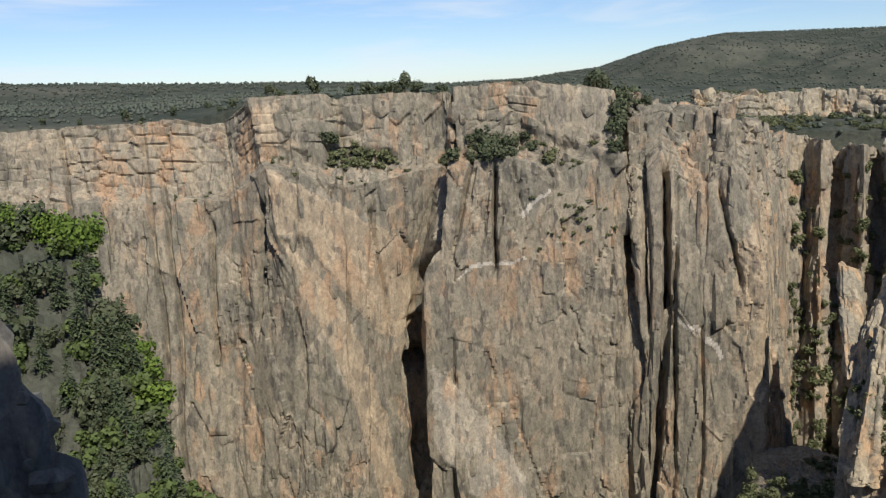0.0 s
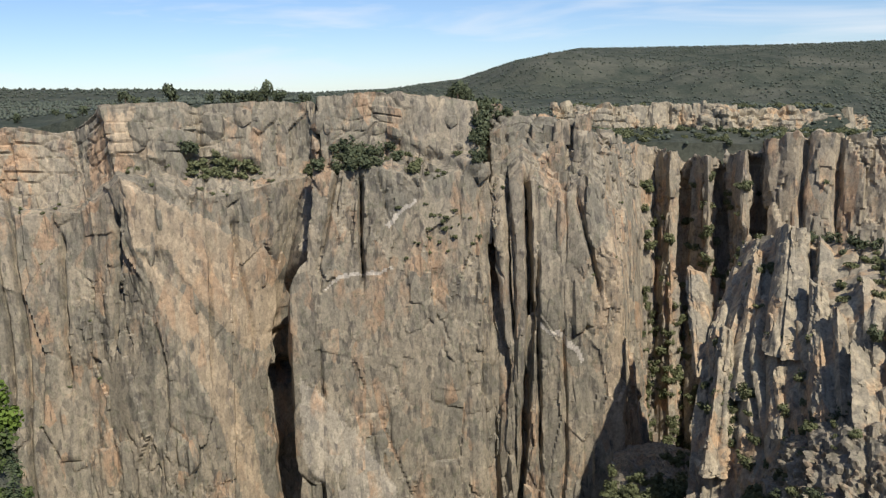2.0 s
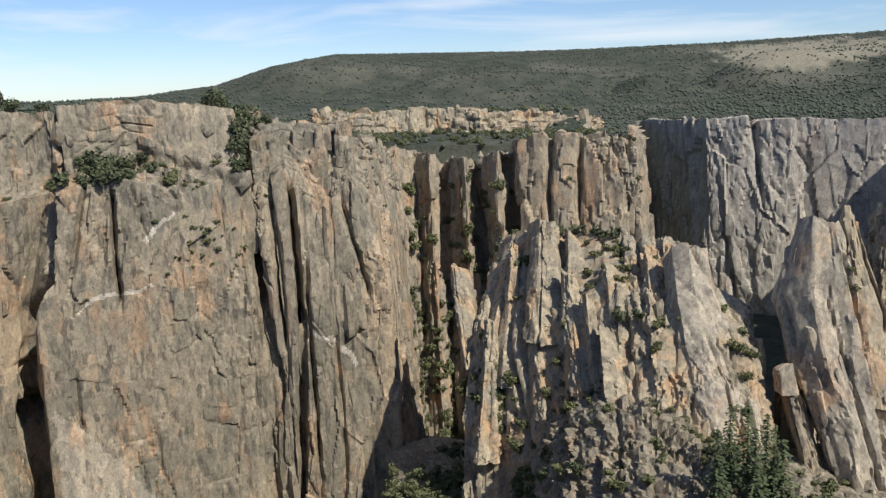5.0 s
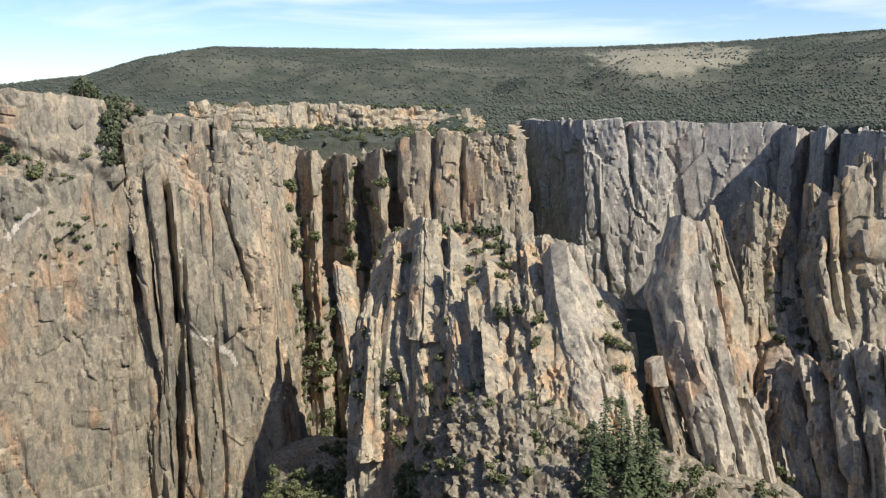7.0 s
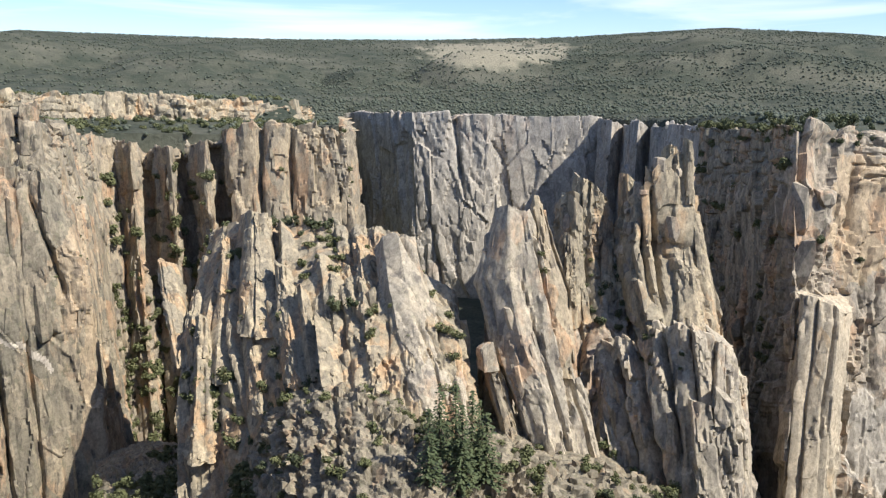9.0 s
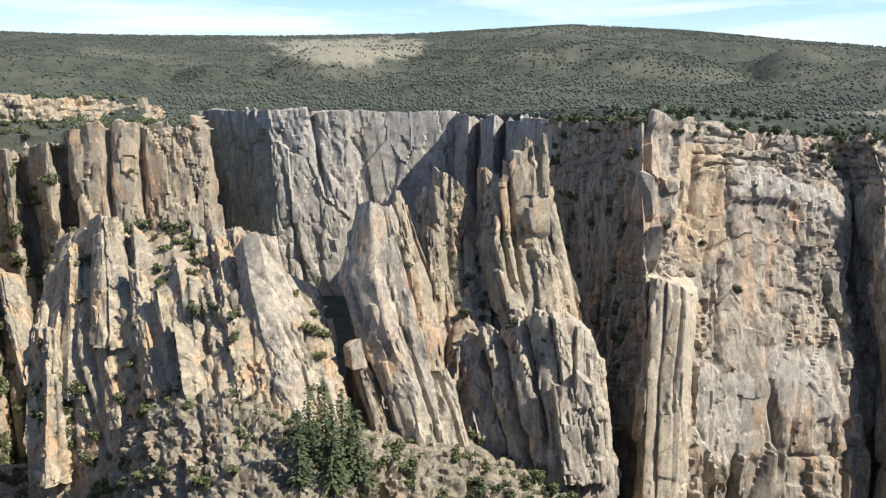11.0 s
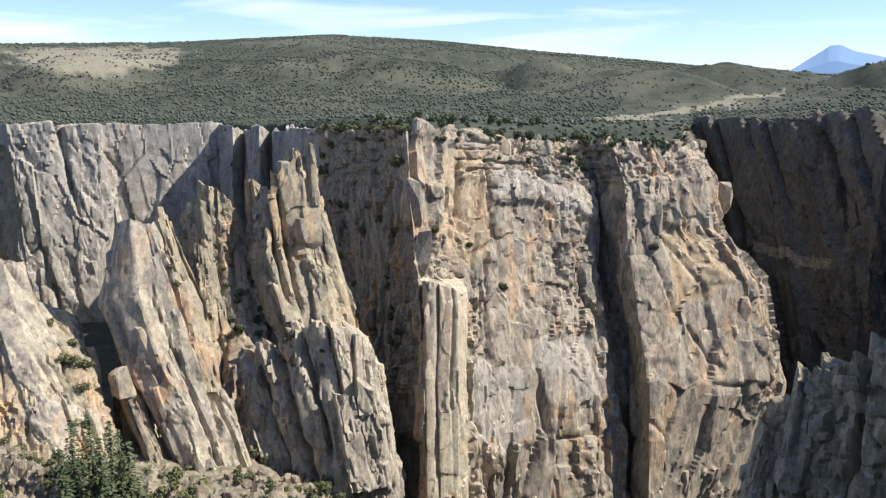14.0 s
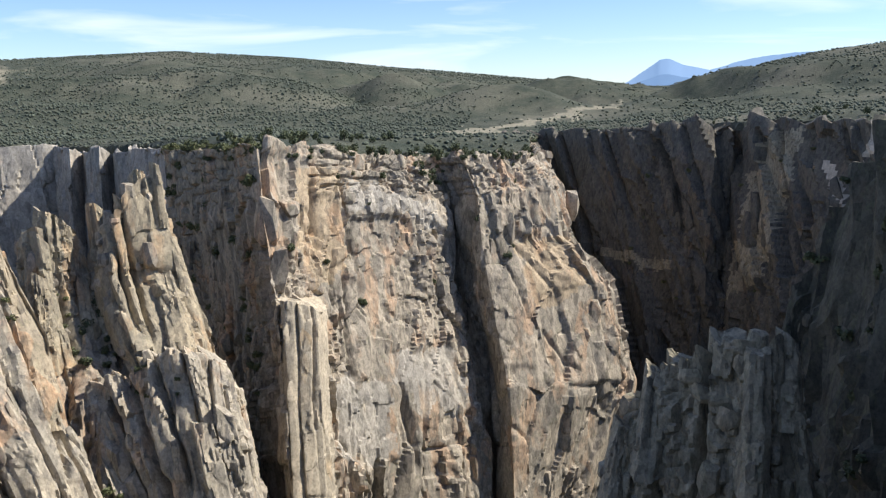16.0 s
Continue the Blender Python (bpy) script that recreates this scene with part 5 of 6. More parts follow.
blades("rock_block", "cliff_pinnacle", [(20.3, -4.8, 20.9, -8.0, 4.0, 8.0), (21.4, -4.2, 21.6, -7.0, 2.8, 5.0), (19.0, -6.2, 19.6, -8.6, 3.0, 5.4), (17.7, -6.6, 18.2, -9.6, 4.6, 7.4), (17.7, -11.2, 19.0, -16.7, 6.0, 8.2),
                                        (20.9, -7.4, 22.4, -15.6, 6.5, 9.5), (19.5, -8.6, 21.0, -16.2, 5.0, 7.0), (22.0, -8.8, 23.6, -15.8, 3.0, 6.0), (18.6, -9.4, 19.8, -14.5, 4.0, 6.0)],
       0.5, ROCK_RIB, "broken block of rust and tan rock on the pinnacle", "pinnacle blocks", 511, 0.45)
blades("rock_block", "cliff_head", [(15.3, -7.3, 15.2, -11.6, 9.0, 12.0), (13.8, -8.2, 14.0, -11.6, 4.0, 6.5), (16.4, -9.4, 16.7, -13.5, 3.6, 6.0), (14.1, -10.7, 14.2, -15.4, 4.8, 8.0), (15.4, -15.8, 16.0, -19.1, 5.8, 7.8)],
       0.5, ROCK_RIB, "blunt block of rust and tan rock on the ridge", "pinnacle blocks", 531, 0.45)
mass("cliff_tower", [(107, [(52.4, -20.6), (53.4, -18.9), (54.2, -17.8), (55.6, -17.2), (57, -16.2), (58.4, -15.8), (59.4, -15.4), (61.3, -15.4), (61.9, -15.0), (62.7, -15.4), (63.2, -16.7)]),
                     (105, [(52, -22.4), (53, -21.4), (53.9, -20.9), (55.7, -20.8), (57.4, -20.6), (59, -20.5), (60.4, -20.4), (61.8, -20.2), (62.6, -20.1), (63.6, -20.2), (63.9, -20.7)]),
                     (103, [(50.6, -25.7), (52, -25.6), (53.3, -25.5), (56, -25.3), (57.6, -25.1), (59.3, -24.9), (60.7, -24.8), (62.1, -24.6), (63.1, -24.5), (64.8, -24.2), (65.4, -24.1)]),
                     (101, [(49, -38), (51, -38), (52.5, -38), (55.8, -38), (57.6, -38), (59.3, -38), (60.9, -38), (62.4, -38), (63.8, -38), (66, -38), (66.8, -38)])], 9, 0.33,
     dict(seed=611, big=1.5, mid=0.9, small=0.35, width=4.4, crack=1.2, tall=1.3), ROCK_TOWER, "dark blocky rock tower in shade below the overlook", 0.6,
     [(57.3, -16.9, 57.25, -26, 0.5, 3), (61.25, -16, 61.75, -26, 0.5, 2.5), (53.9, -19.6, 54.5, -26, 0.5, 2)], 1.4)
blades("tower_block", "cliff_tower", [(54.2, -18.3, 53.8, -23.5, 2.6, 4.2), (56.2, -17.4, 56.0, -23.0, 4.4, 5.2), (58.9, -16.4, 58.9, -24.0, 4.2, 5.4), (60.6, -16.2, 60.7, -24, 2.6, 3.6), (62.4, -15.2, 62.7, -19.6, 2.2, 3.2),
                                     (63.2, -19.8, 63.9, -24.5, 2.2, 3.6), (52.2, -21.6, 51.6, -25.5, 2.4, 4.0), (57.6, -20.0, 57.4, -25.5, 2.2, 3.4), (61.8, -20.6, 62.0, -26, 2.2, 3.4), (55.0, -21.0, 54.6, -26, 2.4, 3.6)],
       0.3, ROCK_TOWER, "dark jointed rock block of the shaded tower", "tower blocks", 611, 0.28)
slabs("cliff_fin", 26, 21, (7, 18), (-28, -9), (1.6, 4), (2.5, 5), (0.08, 0.3), ROCK_PALE, -0.3)
slabs("cliff_head", 30, 22, (12, 19), (-20, -7.4), (1.8, 5), (0.8, 1.8), (0.1, 0.4), ROCK_PINK, -0.12)
slabs("cliff_pinnacle", 46, 23, (16.5, 24.5), (-20, -5), (1.8, 5), (0.8, 2.2), (0.1, 0.4), ROCK_PINK, -0.15)
slabs("cliff_pinnacle", 16, 24, (17.5, 22), (-9, -4.6), (2.5, 5), (0.6, 1.2), (0.2, 0.5), ROCK_PINK, -0.1, squat=True)
slabs("cliff_columns", 24, 25, (16, 26.4), (-28, -16), (2, 5), (1.6, 3.4), (0.1, 0.35), ROCK_PALE, -0.22)
slabs("cliff_slope_slab", 12, 26, (0.5, 4.5), (-22, -12), (1.8, 4.0), (1.4, 3), (0.03, 0.15), ROCK_PALE, -0.3)
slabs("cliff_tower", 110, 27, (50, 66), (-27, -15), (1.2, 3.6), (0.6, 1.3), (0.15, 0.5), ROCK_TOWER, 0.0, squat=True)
slabs("cliff_great", 60, 1, (-66, -17), (-29, -6), (2.5, 7), (2.0, 5.0), (0.05, 0.16), ROCK_WALL)
slabs("cliff_great", 70, 2, (-50, -17), (-6, -1.2), (3, 9), (0.6, 1.5), (0.1, 0.32), ROCK_WALL, squat=True)
slabs("cliff_great", 60, 3, (-27, -17), (-29, -6), (2.5, 7), (3, 7), (0.1, 0.3), ROCK_WALL, 0.03)
slabs("cliff_gully", 110, 5, (-17, 0), (-24, -7), (3, 7), (2.0, 4.5), (0.08, 0.3), ROCK_WARM)
slabs("cliff_band", 60, 6, (-22, -3), (-3.4, -1.4), (3, 9), (0.5, 1.0), (0.1, 0.4), ROCK_RIB, squat=True)
slabs("cliff_far", 110, 7, (-1, 20), (-13, -6), (5, 15), (1.5, 3.2), (0.04, 0.16), ROCK_FAR, -0.1)
slabs("cliff_buttress", 80, 8, (27.5, 50.5), (-27, -7), (3, 9), (1.2, 2.6), (0.05, 0.2), ROCK_PINK, 0.08)
slabs("cliff_buttress", 50, 9, (22, 47), (-8, -4), (4, 10), (0.5, 1.0), (0.05, 0.2), ROCK_PINK, squat=True)
# flank slabs share the darker colour that carries the flank's shade
slabs("cliff_buttress", 60, 10, (21.5, 27), (-22, -4), (2.5, 6), (1.4, 3), (0.1, 0.35), ROCK_WALL)
slabs("cliff_ribs", 60, 11, (-10, 8), (-24, -9.5), (2, 5), (1.2, 3.0), (0.1, 0.4), ROCK_RIB, -0.2)
slabs("cliff_pinnacles", 150, 12, (9, 27.5), (-27, -8), (2, 6), (1.5, 3.5), (0.1, 0.5), ROCK_PINK, -0.25)
slabs("rubble_slope", 240, 13, (-12, 22), (-31, -18), (1.2, 4), (0.5, 1.2), (0.2, 0.5), ROCK_RUBBLE, squat=True, part_name="stone")
slabs("cliff_shaded", 110, 14, (45, 67), (-22, -6.5), (5, 13), (1.5, 3.6), (0.05, 0.25), ROCK_DARK_SHADE, -0.3)
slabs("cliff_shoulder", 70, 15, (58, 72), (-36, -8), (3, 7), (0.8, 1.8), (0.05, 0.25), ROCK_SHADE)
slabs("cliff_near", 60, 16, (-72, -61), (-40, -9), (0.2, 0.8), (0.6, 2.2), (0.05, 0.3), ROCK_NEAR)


# ---- plants ----
def unit_noise(seed, n):
    g = np.random.default_rng(seed)
    v = g.normal(size=(n, 3))
    return v / np.linalg.norm(v, axis=1, keepdims=True), g


def clump_mesh(name, seed, n, radius, height, leaf, lobes=6):
    """Many small leaf sprays scattered over uneven lobes, with gaps."""
    v, g = unit_noise(seed, n)
    centre = g.uniform(-1, 1, (lobes, 3)) * [radius * 0.55, radius * 0.55, height * 0.28] + [0, 0, height * 0.5]
    rad = g.uniform(0.3, 0.55, lobes)
    k = g.integers(0, lobes, n)
    c = centre[k] + v * (rad[k] * g.uniform(0.65, 1.05, n))[:, None] * [radius, radius, height * 0.62]
    c[:, 2] = np.maximum(c[:, 2], 0.02 * height)
    side = np.cross(v, g.normal(size=(n, 3)))
    side /= np.linalg.norm(side, axis=1, keepdims=True) + 1e-9
    up = np.cross(side, v) + 0.6 * v
    size = leaf * g.uniform(0.6, 1.4, n)[:, None]
    quad = np.stack([c - side * size, c + up * size * 0.9, c + side * size, c - up * size * 0.7], 1)
    return soup_mesh(name, quad.reshape(-1, 3), np.arange(4 * n).reshape(n, 4))


def stem_mesh(name, height, radius, seed, limbs=4, bend=0.15):
    """A tapered trunk with a few limbs."""
    g = np.random.default_rng(seed)
    verts, faces = [], []

    def tube(a, b, r0, r1, n=6):
        k = len(verts)
        axis = (b - a) / (np.linalg.norm(b - a) + 1e-9)
        x = np.cross(axis, [0.3, 0.9, 0.2])
        x /= np.linalg.norm(x)
        y = np.cross(axis, x)
        for p, r in ((a, r0), (b, r1)):
            for q in range(n):
                w = 2 * math.pi * q / n
                verts.append(p + r * (math.cos(w) * x + math.sin(w) * y))
        for q in range(n):
            faces.append((k + q, k + (q + 1) % n, k + n + (q + 1) % n, k + n + q))

    p = np.zeros(3)
    for j in range(4):
        q = p + np.array([g.normal() * bend * height * 0.2, g.normal() * bend * height * 0.2, height / 4])
        tube(p, q, radius * (1 - j * 0.22), radius * (0.78 - j * 0.22) + 0.01)
        if j and limbs:
            for _ in range(limbs // 2):
                w = g.uniform(0, 2 * math.pi)
                tube(p, p + np.array([math.cos(w), math.sin(w), 0.7]) * height * 0.24, radius * 0.4, radius * 0.12, 5)
        p = q
    return soup_mesh(name, np.array(verts), np.array(faces))


def fir_mesh(name, seed, height, spread):
    """Whorls of drooping branches, each carrying small sprays."""
    g = np.random.default_rng(seed)
    quads = []
    for z in np.arange(0.1, 0.99, 0.03):
        reach = spread * (1 - z) ** 0.8 + 0.15
        for b in range(int(7 + 5 * (1 - z))):
            w = g.uniform(0, 2 * math.pi)
            ln = reach * g.uniform(0.55, 1.1)
            out = np.array([math.cos(w), math.sin(w), 0])
            for t in np.linspace(0.2, 1, max(int(ln / 0.42), 2)):
                c = np.array([0, 0, z * height]) + out * ln * t + np.array([0, 0, -0.22 * ln * t * t + g.normal() * 0.08])
                side = np.array([-out[1], out[0], 0]) * g.uniform(0.14, 0.34) + g.normal(size=3) * 0.08
                along = out * g.uniform(0.3, 0.5) + np.array([0, 0, g.uniform(-0.25, 0.05)])
                quads.append([c - side, c + along, c + side, c - along * 0.6])
    q = np.array(quads)
    return soup_mesh(name, q.reshape(-1, 3), np.arange(q.shape[0] * 4).reshape(-1, 4))


def plant_kind(name, crowns, leaf, label, category, group, stem=None):
    """Makes the first of a kind; returns a planter that sets copies."""
    made = []
    for me in crowns:
        root = new(name)
        tagged(root, label, category, group)
        if stem:
            part("trunk", stem, BARK, root, "rough grey brown bark")
        part("crown", me, leaf, root)
        made.append([root, False])

    def plant(spot, size, turn, k):
        root, used = made[k % len(made)]
        m = Matrix.LocRotScale(spot, Euler((0, 0, turn)), None)
        if not used:
            root.matrix_basis = m
            root.scale = (size,) * 3
            made[k % len(made)][1] = True
            return root
        ob = copy_thing(root, m)
        ob.scale = (size * (0.9 + 0.2 * chance(k, 8)), size, size * (0.85 + 0.3 * chance(k, 9)))
        return ob

    return plant


shrub = plant_kind("shrub", [clump_mesh("shrub_crown", 900 + i, 300, 1.0, 1.1, 0.12, 5 + i) for i in range(5)], LEAF_OAK,
                   "low round olive green shrub rooted in the rock", "shrub", "shrubs on the ledges")
dark_shrub = plant_kind("juniper_shrub", [clump_mesh("juniper_crown", 920 + i, 300, 1.0, 1.3, 0.12, 6 + i) for i in range(4)], LEAF_JUNIPER,
                        "dense dark green juniper shrub on rock", "shrub", "junipers in the clefts")
rim_tree = plant_kind("pinyon_pine", [clump_mesh("pine_crown", 940 + i, 340, 1.0, 2.0, 0.13, 9 + i) for i in range(4)], LEAF_JUNIPER,
                      "small dark pinyon pine standing on the canyon rim", "tree", "pines along the rim", stem_mesh("pine_trunk", 1.3, 0.09, 7))
fir = plant_kind("fir_tree", [fir_mesh("fir_crown", 960 + i, 17.0, 3.0 + 0.4 * i) for i in range(3)], LEAF_FIR,
                 "tall dark green fir with drooping branches", "tree", "firs on the slopes", stem_mesh("fir_trunk", 16.6, 0.24, 9, 0, 0.02))
leafy = plant_kind("leafy_tree", [clump_mesh("leafy_crown", 980 + i, 1000, 1.0, 2.0, 0.09, 14) for i in range(3)], LEAF_BRIGHT,
                   "bright yellow green broadleaf tree in full leaf", "tree", "leafy trees on the slope", stem_mesh("leafy_trunk", 1.2, 0.07, 11))


def ground_at(az, r):
    z = float(ground_height(np.array([float(az)]), np.array([float(r)]))[0])
    return Vector((math.sin(radians(az)) * r, math.cos(radians(az)) * r, z))


def ledges(name, n, seed, az0, az1, el0, el1, least=0.45, spread=0.0):
    """Places on a wall that are level enough to hold soil."""
    P = WALLS[name]
    a, e = bearings(P)
    du = np.gradient(P, axis=1)
    dv = np.gradient(P, axis=0)
    N = np.cross(dv, du)
    nz = N[..., 2] / (np.linalg.norm(N, axis=2) + 1e-9)
    fit = (nz > least) & (a > az0) & (a < az1) & (e > el0) & (e < el1)
    k = np.flatnonzero(fit)
    if len(k) == 0:
        return []
    g = np.random.default_rng(seed)
    return [Vector(p) for p in P.reshape(-1, 3)[g.choice(k, min(n, len(k)), replace=False)].tolist()]


gen = np.random.default_rng(5)
count = 0


def scatter(planter, spots, lo, hi, sink=0.12):
    global count
    for p in spots:
        size = gen.uniform(lo, hi)
        planter(p - Vector((0, 0, sink * size)), size, gen.uniform(0, 6.28), count)
        count += 1


def thicket(name, spots, lo, hi, label, leaf=LEAF_OAK):
    """Scrub past counting: one mesh of many crowns."""
    g = np.random.default_rng(len(spots))
    V = []
    for k, p in enumerate(spots):
        me = bpy.data.meshes["juniper_crown" if k % 2 else "shrub_crown"]
        co = np.zeros(len(me.vertices) * 3, np.float32)
        me.vertices.foreach_get("co", co)
        w, size = g.uniform(0, 6.28), g.uniform(lo, hi)
        co = co.reshape(-1, 3) @ np.array([[math.cos(w), math.sin(w), 0], [-math.sin(w), math.cos(w), 0], [0, 0, 0.9]])
        V.append(co * size + np.array(p) - [0, 0, 0.15 * size])
    V = np.concatenate(V)
    ob = new(name, soup_mesh(name, V, np.arange(len(V)).reshape(-1, 4)))
    ob.data.materials.append(leaf)
    return tagged(ob, label, "scrub", kind="stuff")


scatter(shrub, ledges("cliff_great", 40, 1, -50, -27, -6.5, -3.4), 0.8, 2.2)
scatter(shrub, ledges("cliff_great", 40, 2, -62, -17, -20, -6.5, 0.4), 0.6, 1.4)
def patch(name, az, el, daz, de, n, seed):
    """Places on a wall round a bearing."""
    g = np.random.default_rng(seed)
    return [on_wall(name, az + daz * g.normal() * 0.6, el + de * g.normal() * 0.6) for _ in range(n)]


scatter(dark_shrub, patch("cliff_great", -34.8, -4.7, 2.0, 0.8, 26, 41) + patch("cliff_great", -37.6, -5.0, 0.5, 0.4, 4, 42) + patch("cliff_great", -45.6, -3.8, 0.3, 0.2, 4, 43), 2.6, 5.0)
scatter(shrub, patch("cliff_great", -44.4, -5.0, 2.4, 0.8, 24, 44) + patch("cliff_great", -31.2, -5.5, 0.4, 0.3, 4, 45), 2.4, 4.6)
scatter(dark_shrub, patch("cliff_great", -26.7, -3.6, 0.45, 1.8, 16, 46), 2.4, 4.2)
scatter(shrub, patch("cliff_great", -29.5, -9.5, 2.2, 1.6, 26, 47), 0.9, 2.0)
scatter(dark_shrub, patch("cliff_ribs", -4.4, -10.4, 3.2, 0.5, 12, 48) + patch("cliff_ribs", -1.0, -13.5, 2.6, 2.2, 10, 49), 1.8, 3.4)
scatter(shrub, patch("cliff_ribs", -2.6, -11.6, 3.0, 1.0, 14, 50), 1.2, 2.6)
scatter(dark_shrub, patch("rubble_slope", -3.0, -19.6, 1.4, 0.8, 10, 51) + patch("rubble_slope", -9.0, -24.0, 2.4, 1.6, 14, 52), 2.0, 3.8)
scatter(dark_shrub, patch("cliff_pinnacles", 12.0, -13.0, 0.6, 2.2, 8, 53) + patch("cliff_pinnacles", 16.6, -15.4, 1.6, 1.8, 14, 54) + patch("cliff_pinnacles", 14.0, -16.5, 0.6, 3.0, 12, 57) + patch("cliff_pinnacles", 17.2, -12.5, 0.5, 2.0, 8, 58) + patch("rubble_slope", 20.0, -27.8, 3.4, 0.6, 22, 55), 1.6, 3.2)
scatter(shrub, patch("cliff_columns", 20.5, -18.0, 2.0, 1.5, 10, 59) + patch("cliff_head", 15.0, -12.5, 1.0, 1.0, 8, 60) + patch("cliff_fin", 12.6, -12.6, 0.4, 1.6, 8, 61), 1.0, 2.2)
thicket("ravine_scrub", patch("rubble_slope", -9.6, -26.5, 2.2, 1.6, 60, 71) + patch("rubble_slope", -15.0, -26.5, 3.0, 1.6, 80, 72) + patch("cliff_gully", -14.6, -19.5, 2.0, 4.5, 60, 73) + patch("cliff_ribs", -10.6, -21.0, 1.2, 2.4, 30, 74), 1.8, 4.2, "dark olive scrub crowding the ravine")
thicket("gully_scrub", ledges("cliff_gully", 170, 3, -16.5, -9, -27, -6, 0.1), 2.2, 5.0, "olive green scrub crowding the gully")
scatter(shrub, ledges("cliff_gully", 22, 4, -9, 0, -12, -4, 0.4), 1.0, 2.4)
scatter(shrub, ledges("cliff_ribs", 34, 5, -9, 8, -24, -9, 0.35), 1.2, 3.0)
thicket("ridge_scrub", ledges("cliff_ribs", 70, 6, -12, 7, -24, -9, 0.3), 1.2, 3.2, "olive scrub in the clefts of the ridge")
scatter(shrub, ledges("rubble_slope", 60, 7, -10, 22, -30, -18, 0.3), 0.9, 2.2)
thicket("slope_scrub", ledges("rubble_slope", 150, 8, -14, 24, -31, -18, 0.2), 1.4, 3.4, "low olive scrub dotted over the rubble slope")
thicket("pinnacle_scrub", ledges("cliff_pinnacles", 120, 9, 9, 28, -29, -8, 0.2), 1.2, 3.0, "olive scrub growing behind the pinnacles")
scatter(dark_shrub, ledges("cliff_buttress", 44, 10, 27.5, 46, -14, -3, 0.5), 1.2, 2.8)
thicket("flank_scrub", ledges("cliff_buttress", 90, 11, 21.5, 27.6, -27, -3, 0.2), 2.0, 4.4, "olive scrub on the shaded flank of the buttress")
thicket("shoulder_scrub", ledges("cliff_shoulder", 150, 15, 58, 72, -34, -2, 0.0), 1.2, 2.8, "dark scrub covering the shaded shoulder", LEAF_JUNIPER)
thicket("terrace_scrub", [ground_at(a, r) for a, r in zip(gen.uniform(-21, -2, 130), gen.uniform(470, 556, 130))] + [ground_at(a, r) for a, r in zip(gen.uniform(-21, -4, 90), gen.uniform(588, 640, 90))], 1.8, 3.8, "olive green scrub on the terrace above the gully")
scatter(shrub, ledges("cliff_shaded", 24, 12, 50, 66, -20, -3, 0.3), 1.6, 3.2)
scatter(dark_shrub, [ground_at(a, r) for a, r in zip(gen.uniform(-20, -5, 34), gen.uniform(448, 552, 34))], 1.6, 3.2)
scatter(rim_tree, [ground_at(a, r) for a, r in zip(gen.uniform(-66, -27, 34), gen.uniform(392, 470, 34))], 1.4, 2.8)
def rim_spot(name, az, row):
    line = WALLS[name][row]
    return Vector(line[np.argmin(np.abs(bearings(line)[0] - az))].tolist())


scatter(rim_tree, [rim_spot("cliff_great", a, 39) for a in (-46.5, -43.1, -42.0, -41.5, -40.6, -39.9, -38.2, -28.2, -27.7, -25.0, -25.4, -49.2)], 2.6, 4.2)
scatter(rim_tree, [rim_spot("cliff_great", a, 26) for a in (-28.3, -27.8, -26.6, -26.2)], 4.2, 5.4)
scatter(shrub, [rim_spot("cliff_great", a, 18) for a in (-47.6, -45.0, -44.0, -43.3, -42.0, -40.2, -38.6, -36.0, -33.5, -31.6, -29.6, -55, -57.5, -60, -62, -53.4)], 1.2, 2.2)
scatter(rim_tree, [ground_at(a, r) for a, r in zip(gen.uniform(23, 46, 60), gen.uniform(350, 460, 60))], 1.4, 2.8)
scatter(rim_tree, [ground_at(a, r) for a, r in zip(gen.uniform(47, 66, 34), gen.uniform(470, 700, 34))], 1.5, 2.8)
scatter(dark_shrub, patch("cliff_buttress", 38.8, -5.0, 1.0, 0.9, 16, 81) + patch("cliff_buttress", 31.5, -3.9, 3.5, 0.3, 14, 82) + patch("cliff_buttress", 43.5, -4.3, 2.5, 0.3, 14, 83), 1.4, 3.0)
scatter(rim_tree, [rim_spot("cliff_buttress", a, 30) for a in gen.uniform(23, 45.5, 30)], 1.6, 3.0)
scatter(rim_tree, patch("cliff_great", -26.8, -3.0, 0.25, 1.0, 7, 66), 3.6, 5.2)
scatter(fir, [on_wall("rubble_slope", a, e) for a, e in ((5.4, -25.6), (6.4, -25.4), (7.6, -26.2), (8.2, -26.4), (8.8, -27.2), (4.6, -27.2), (7.0, -27.6))], 0.9, 1.35, 0.3)
scatter(fir, ledges("wooded_slope", 90, 13, -70, -55, -27, -6.5, -0.2), 0.6, 1.0, 0.3)
scatter(leafy, [on_wall("wooded_slope", a, e) for a, e in ((-64.4, -10), (-63.4, -8.6), (-62.0, -8.4), (-61.3, -9.2), (-59.2, -17.6), (-58.8, -18.8), (-58.4, -19.8), (-64.2, -11.6), (-64.0, -13), (-60.9, -8.6), (-62.6, -7.6), (-65.2, -8.4))], 3.4, 5.6)
scatter(rim_tree, ledges("wooded_slope", 110, 14, -70, -54, -30, -6, -0.2), 2.4, 4.6)
thicket("slope_wood", ledges("wooded_slope", 300, 16, -72, -54, -34, -6, -0.3), 3.0, 5.6, "dense green wood covering the steep slope", LEAF_WOOD)


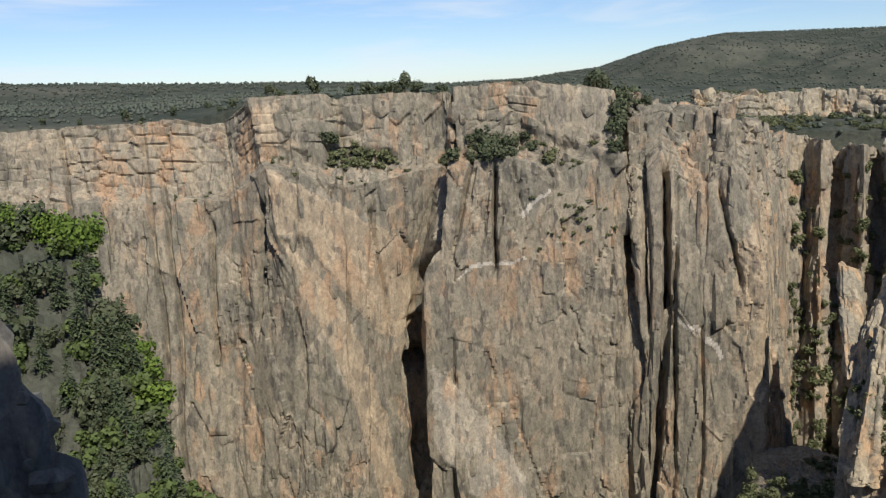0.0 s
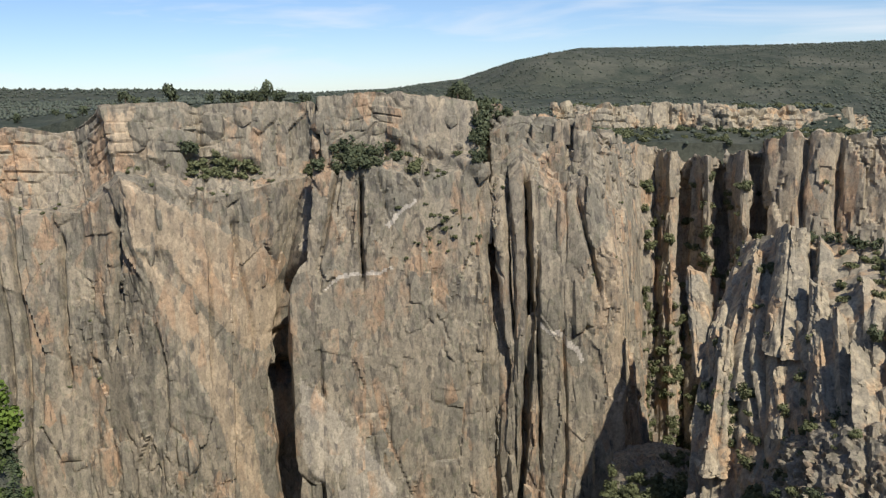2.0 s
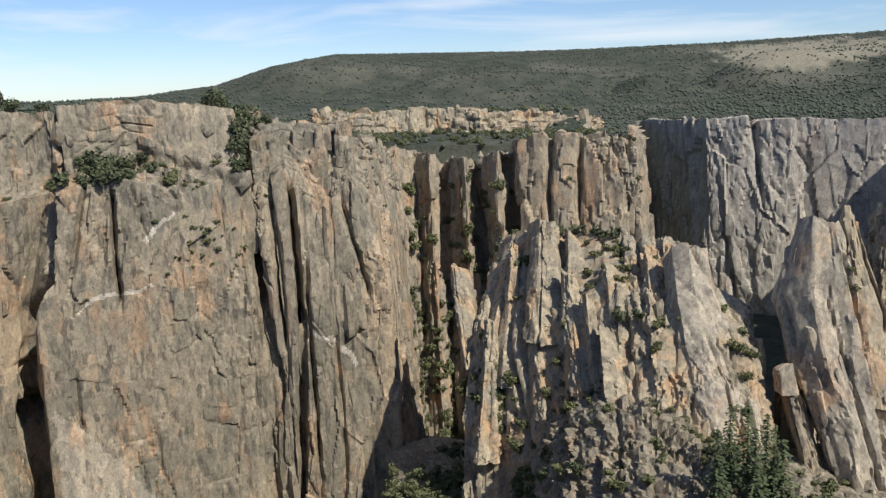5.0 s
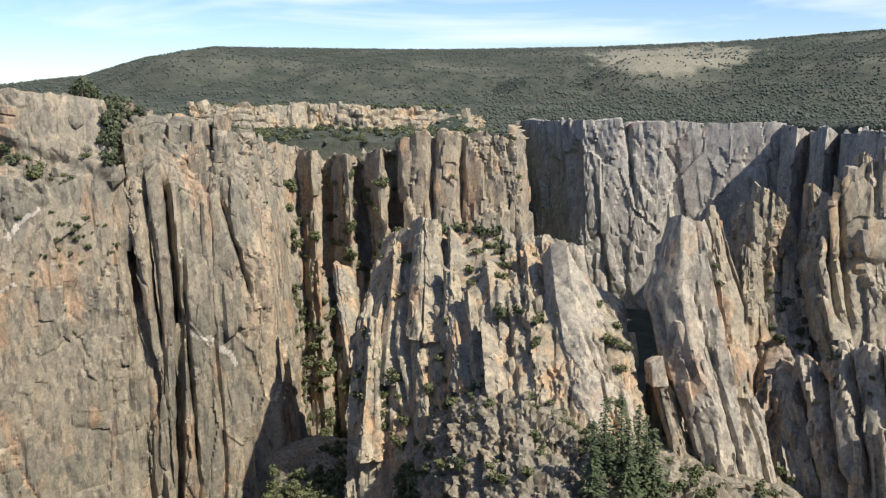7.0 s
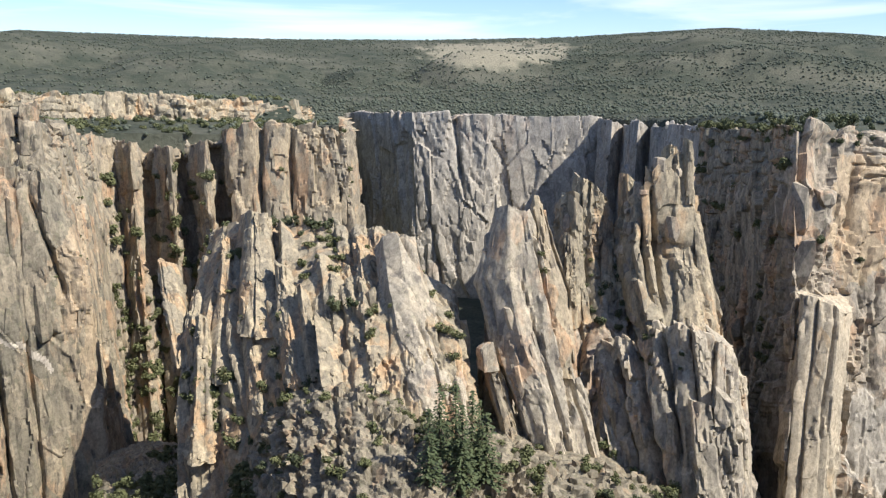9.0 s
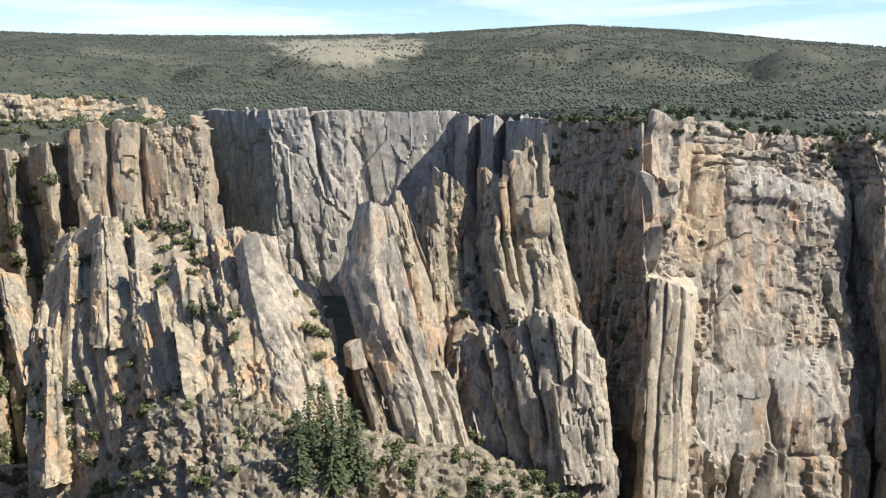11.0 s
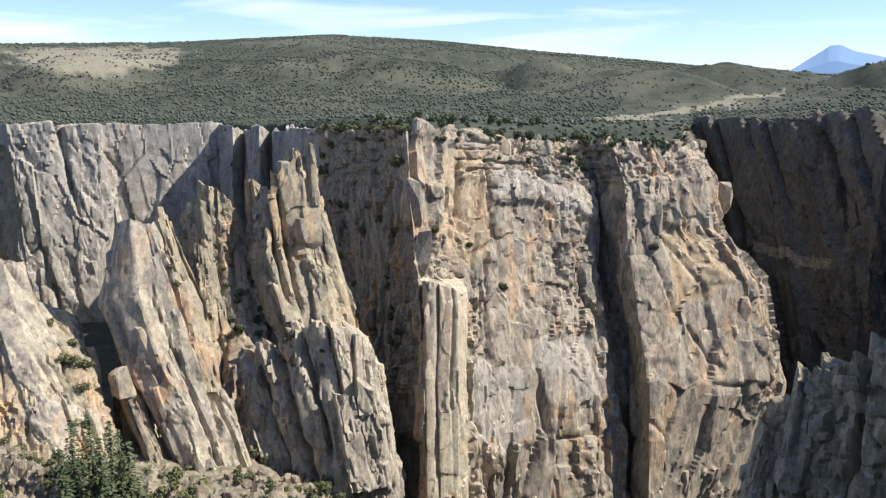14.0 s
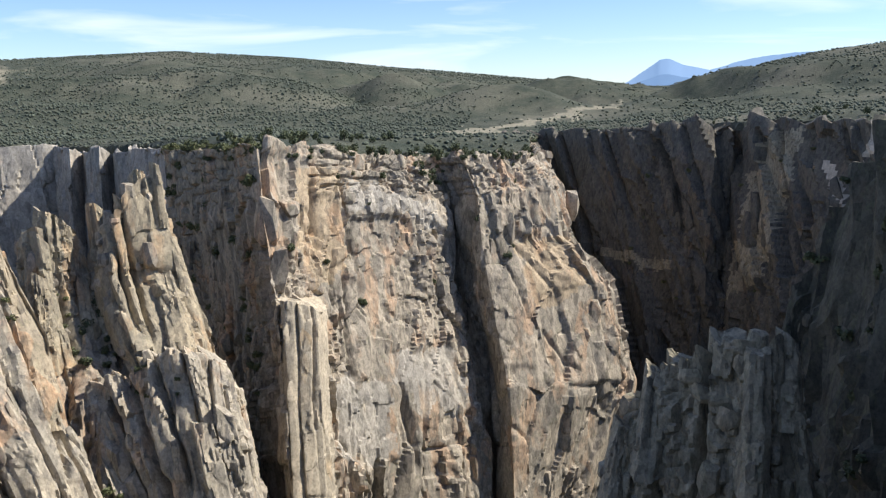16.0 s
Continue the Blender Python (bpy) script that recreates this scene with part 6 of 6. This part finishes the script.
# ---- scrub past counting on the plateau and the mesa ----
def scrub(name, az, r, size, seed, label, sink=0.1):
    """One mesh of many low, uneven bushes."""
    g = np.random.default_rng(seed)
    n = len(az)
    z = ground_height(az, r)
    c = np.stack([np.sin(np.radians(az)) * r, np.cos(np.radians(az)) * r, z], -1)
    ring = np.array([[math.cos(w), math.sin(w)] for w in np.linspace(0, 2 * math.pi, 5, endpoint=False)])
    V = np.zeros((n, 7, 3))
    V[:, :5, :2] = ring * g.uniform(0.65, 1.25, (n, 5, 1))
    V[:, :5, 2] = g.uniform(0.35, 0.8, (n, 5))
    V[:, 5, 2] = g.uniform(1.0, 1.7, n)
    V = V * size[:, None, None] + c[:, None, :] - np.array([0, 0, 1.0]) * (sink * size)[:, None, None]
    tri = []
    for q in range(5):
        tri += [(q, (q + 1) % 5, 5), ((q + 1) % 5, q, 6)]
    F = (np.arange(n)[:, None, None] * 7 + np.array(tri)[None]).reshape(-1, 3)
    ob = new(name, soup_mesh(name, V.reshape(-1, 3), F))
    ob.data.materials.append(LEAF_SCRUB)
    return tagged(ob, label, "scrub", kind="stuff")


def spread(n, seed, az0, az1, r0, r1, clump=90.0, keep=0.0):
    g = np.random.default_rng(seed)
    az, r = g.uniform(az0, az1, n), np.sqrt(g.uniform(r0 * r0, r1 * r1, n))
    x, y = np.sin(np.radians(az)) * r, np.cos(np.radians(az)) * r
    ok = fbm(x / clump, y / clump, seed, 4) + 0.35 * g.normal(size=n) > keep
    ok &= r > np.interp(az, RIM_AZ, RIM_R) + 22
    # open valley floor and the bare hillside stay thin
    open_ = (np.abs(az - (43 + 8.5 * smooth(500, 3200, r))) < 1.6 + 1.2 * smooth(3000, 900, r)) & (r > 620) & (az > 40)
    bare = within(az, np.degrees(np.arctan2(ground_height(az, r), r)), BARE)
    ok &= ~(open_ & (g.uniform(size=n) < 0.93)) & ~(bare & (g.uniform(size=n) < 0.6))
    return az[ok], r[ok], g


az_, r_, g_ = spread(32000, 21, -72, 72, 385, 1050, 60, -0.02)
scrub("rim_scrub", az_, r_, g_.uniform(0.7, 2.0, len(az_)), 31, "grey green scrub oak and sage on the plateau")
az_, r_, g_ = spread(64000, 22, -72, 72, 950, 2600, 120, -0.1)
scrub("mesa_scrub", az_, r_, g_.uniform(1.0, 2.8, len(az_)), 32, "dark juniper and pine scrub covering the mesa")
az_, r_, g_ = spread(15000, 24, -3, 47, 940, 1600, 70, -0.05)
scrub("pine_belt", az_, r_, g_.uniform(1.0, 2.7, len(az_)), 34, "dark belt of pines behind the far rim")
az_, r_, g_ = spread(9000, 23, 38, 72, 2400, 3900, 160, 0.0)
scrub("valley_scrub", az_, r_, g_.uniform(2.0, 4.0, len(az_)), 33, "dark scrub dotted over the far valley")

# ---- mountains on the horizon ----
m_az = np.linspace(49, 76, 220)
m_el = np.interp(m_az, [49, 50.5, 51.6, 53.0, 53.8, 54.4, 55.2, 56.9, 58.5, 60, 62.5, 70, 76], [-0.4, 0.0, 0.35, 1.25, 1.85, 1.9, 1.55, 1.15, 1.65, 1.95, 2.15, 1.5, 0.5])
m_el = m_el + 0.05 * fbm(m_az * 1.7, m_az * 0, 5, 4)
rows_ = [polar(m_az, np.full(220, 4620.0), np.full(220, -1.2)), polar(m_az, np.full(220, 4720.0), 0.5 * m_el), polar(m_az, np.full(220, 4850.0), m_el), polar(m_az, np.full(220, 4950.0), np.full(220, -1.2))]
mount = new("backdrop_mountains", grid_mesh("backdrop_mountains", np.stack(rows_)[::-1]))
# distance haze is put into a blue base colour and an even glow
blue, bn, bl = nodes_of("far_haze_blue")
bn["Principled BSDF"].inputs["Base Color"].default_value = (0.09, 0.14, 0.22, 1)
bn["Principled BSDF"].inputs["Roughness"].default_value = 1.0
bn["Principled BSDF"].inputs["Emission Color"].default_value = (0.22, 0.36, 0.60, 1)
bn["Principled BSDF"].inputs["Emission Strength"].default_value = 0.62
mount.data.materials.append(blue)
tagged(mount, "hazy blue mountains on the far horizon", "mountains", kind="structure")
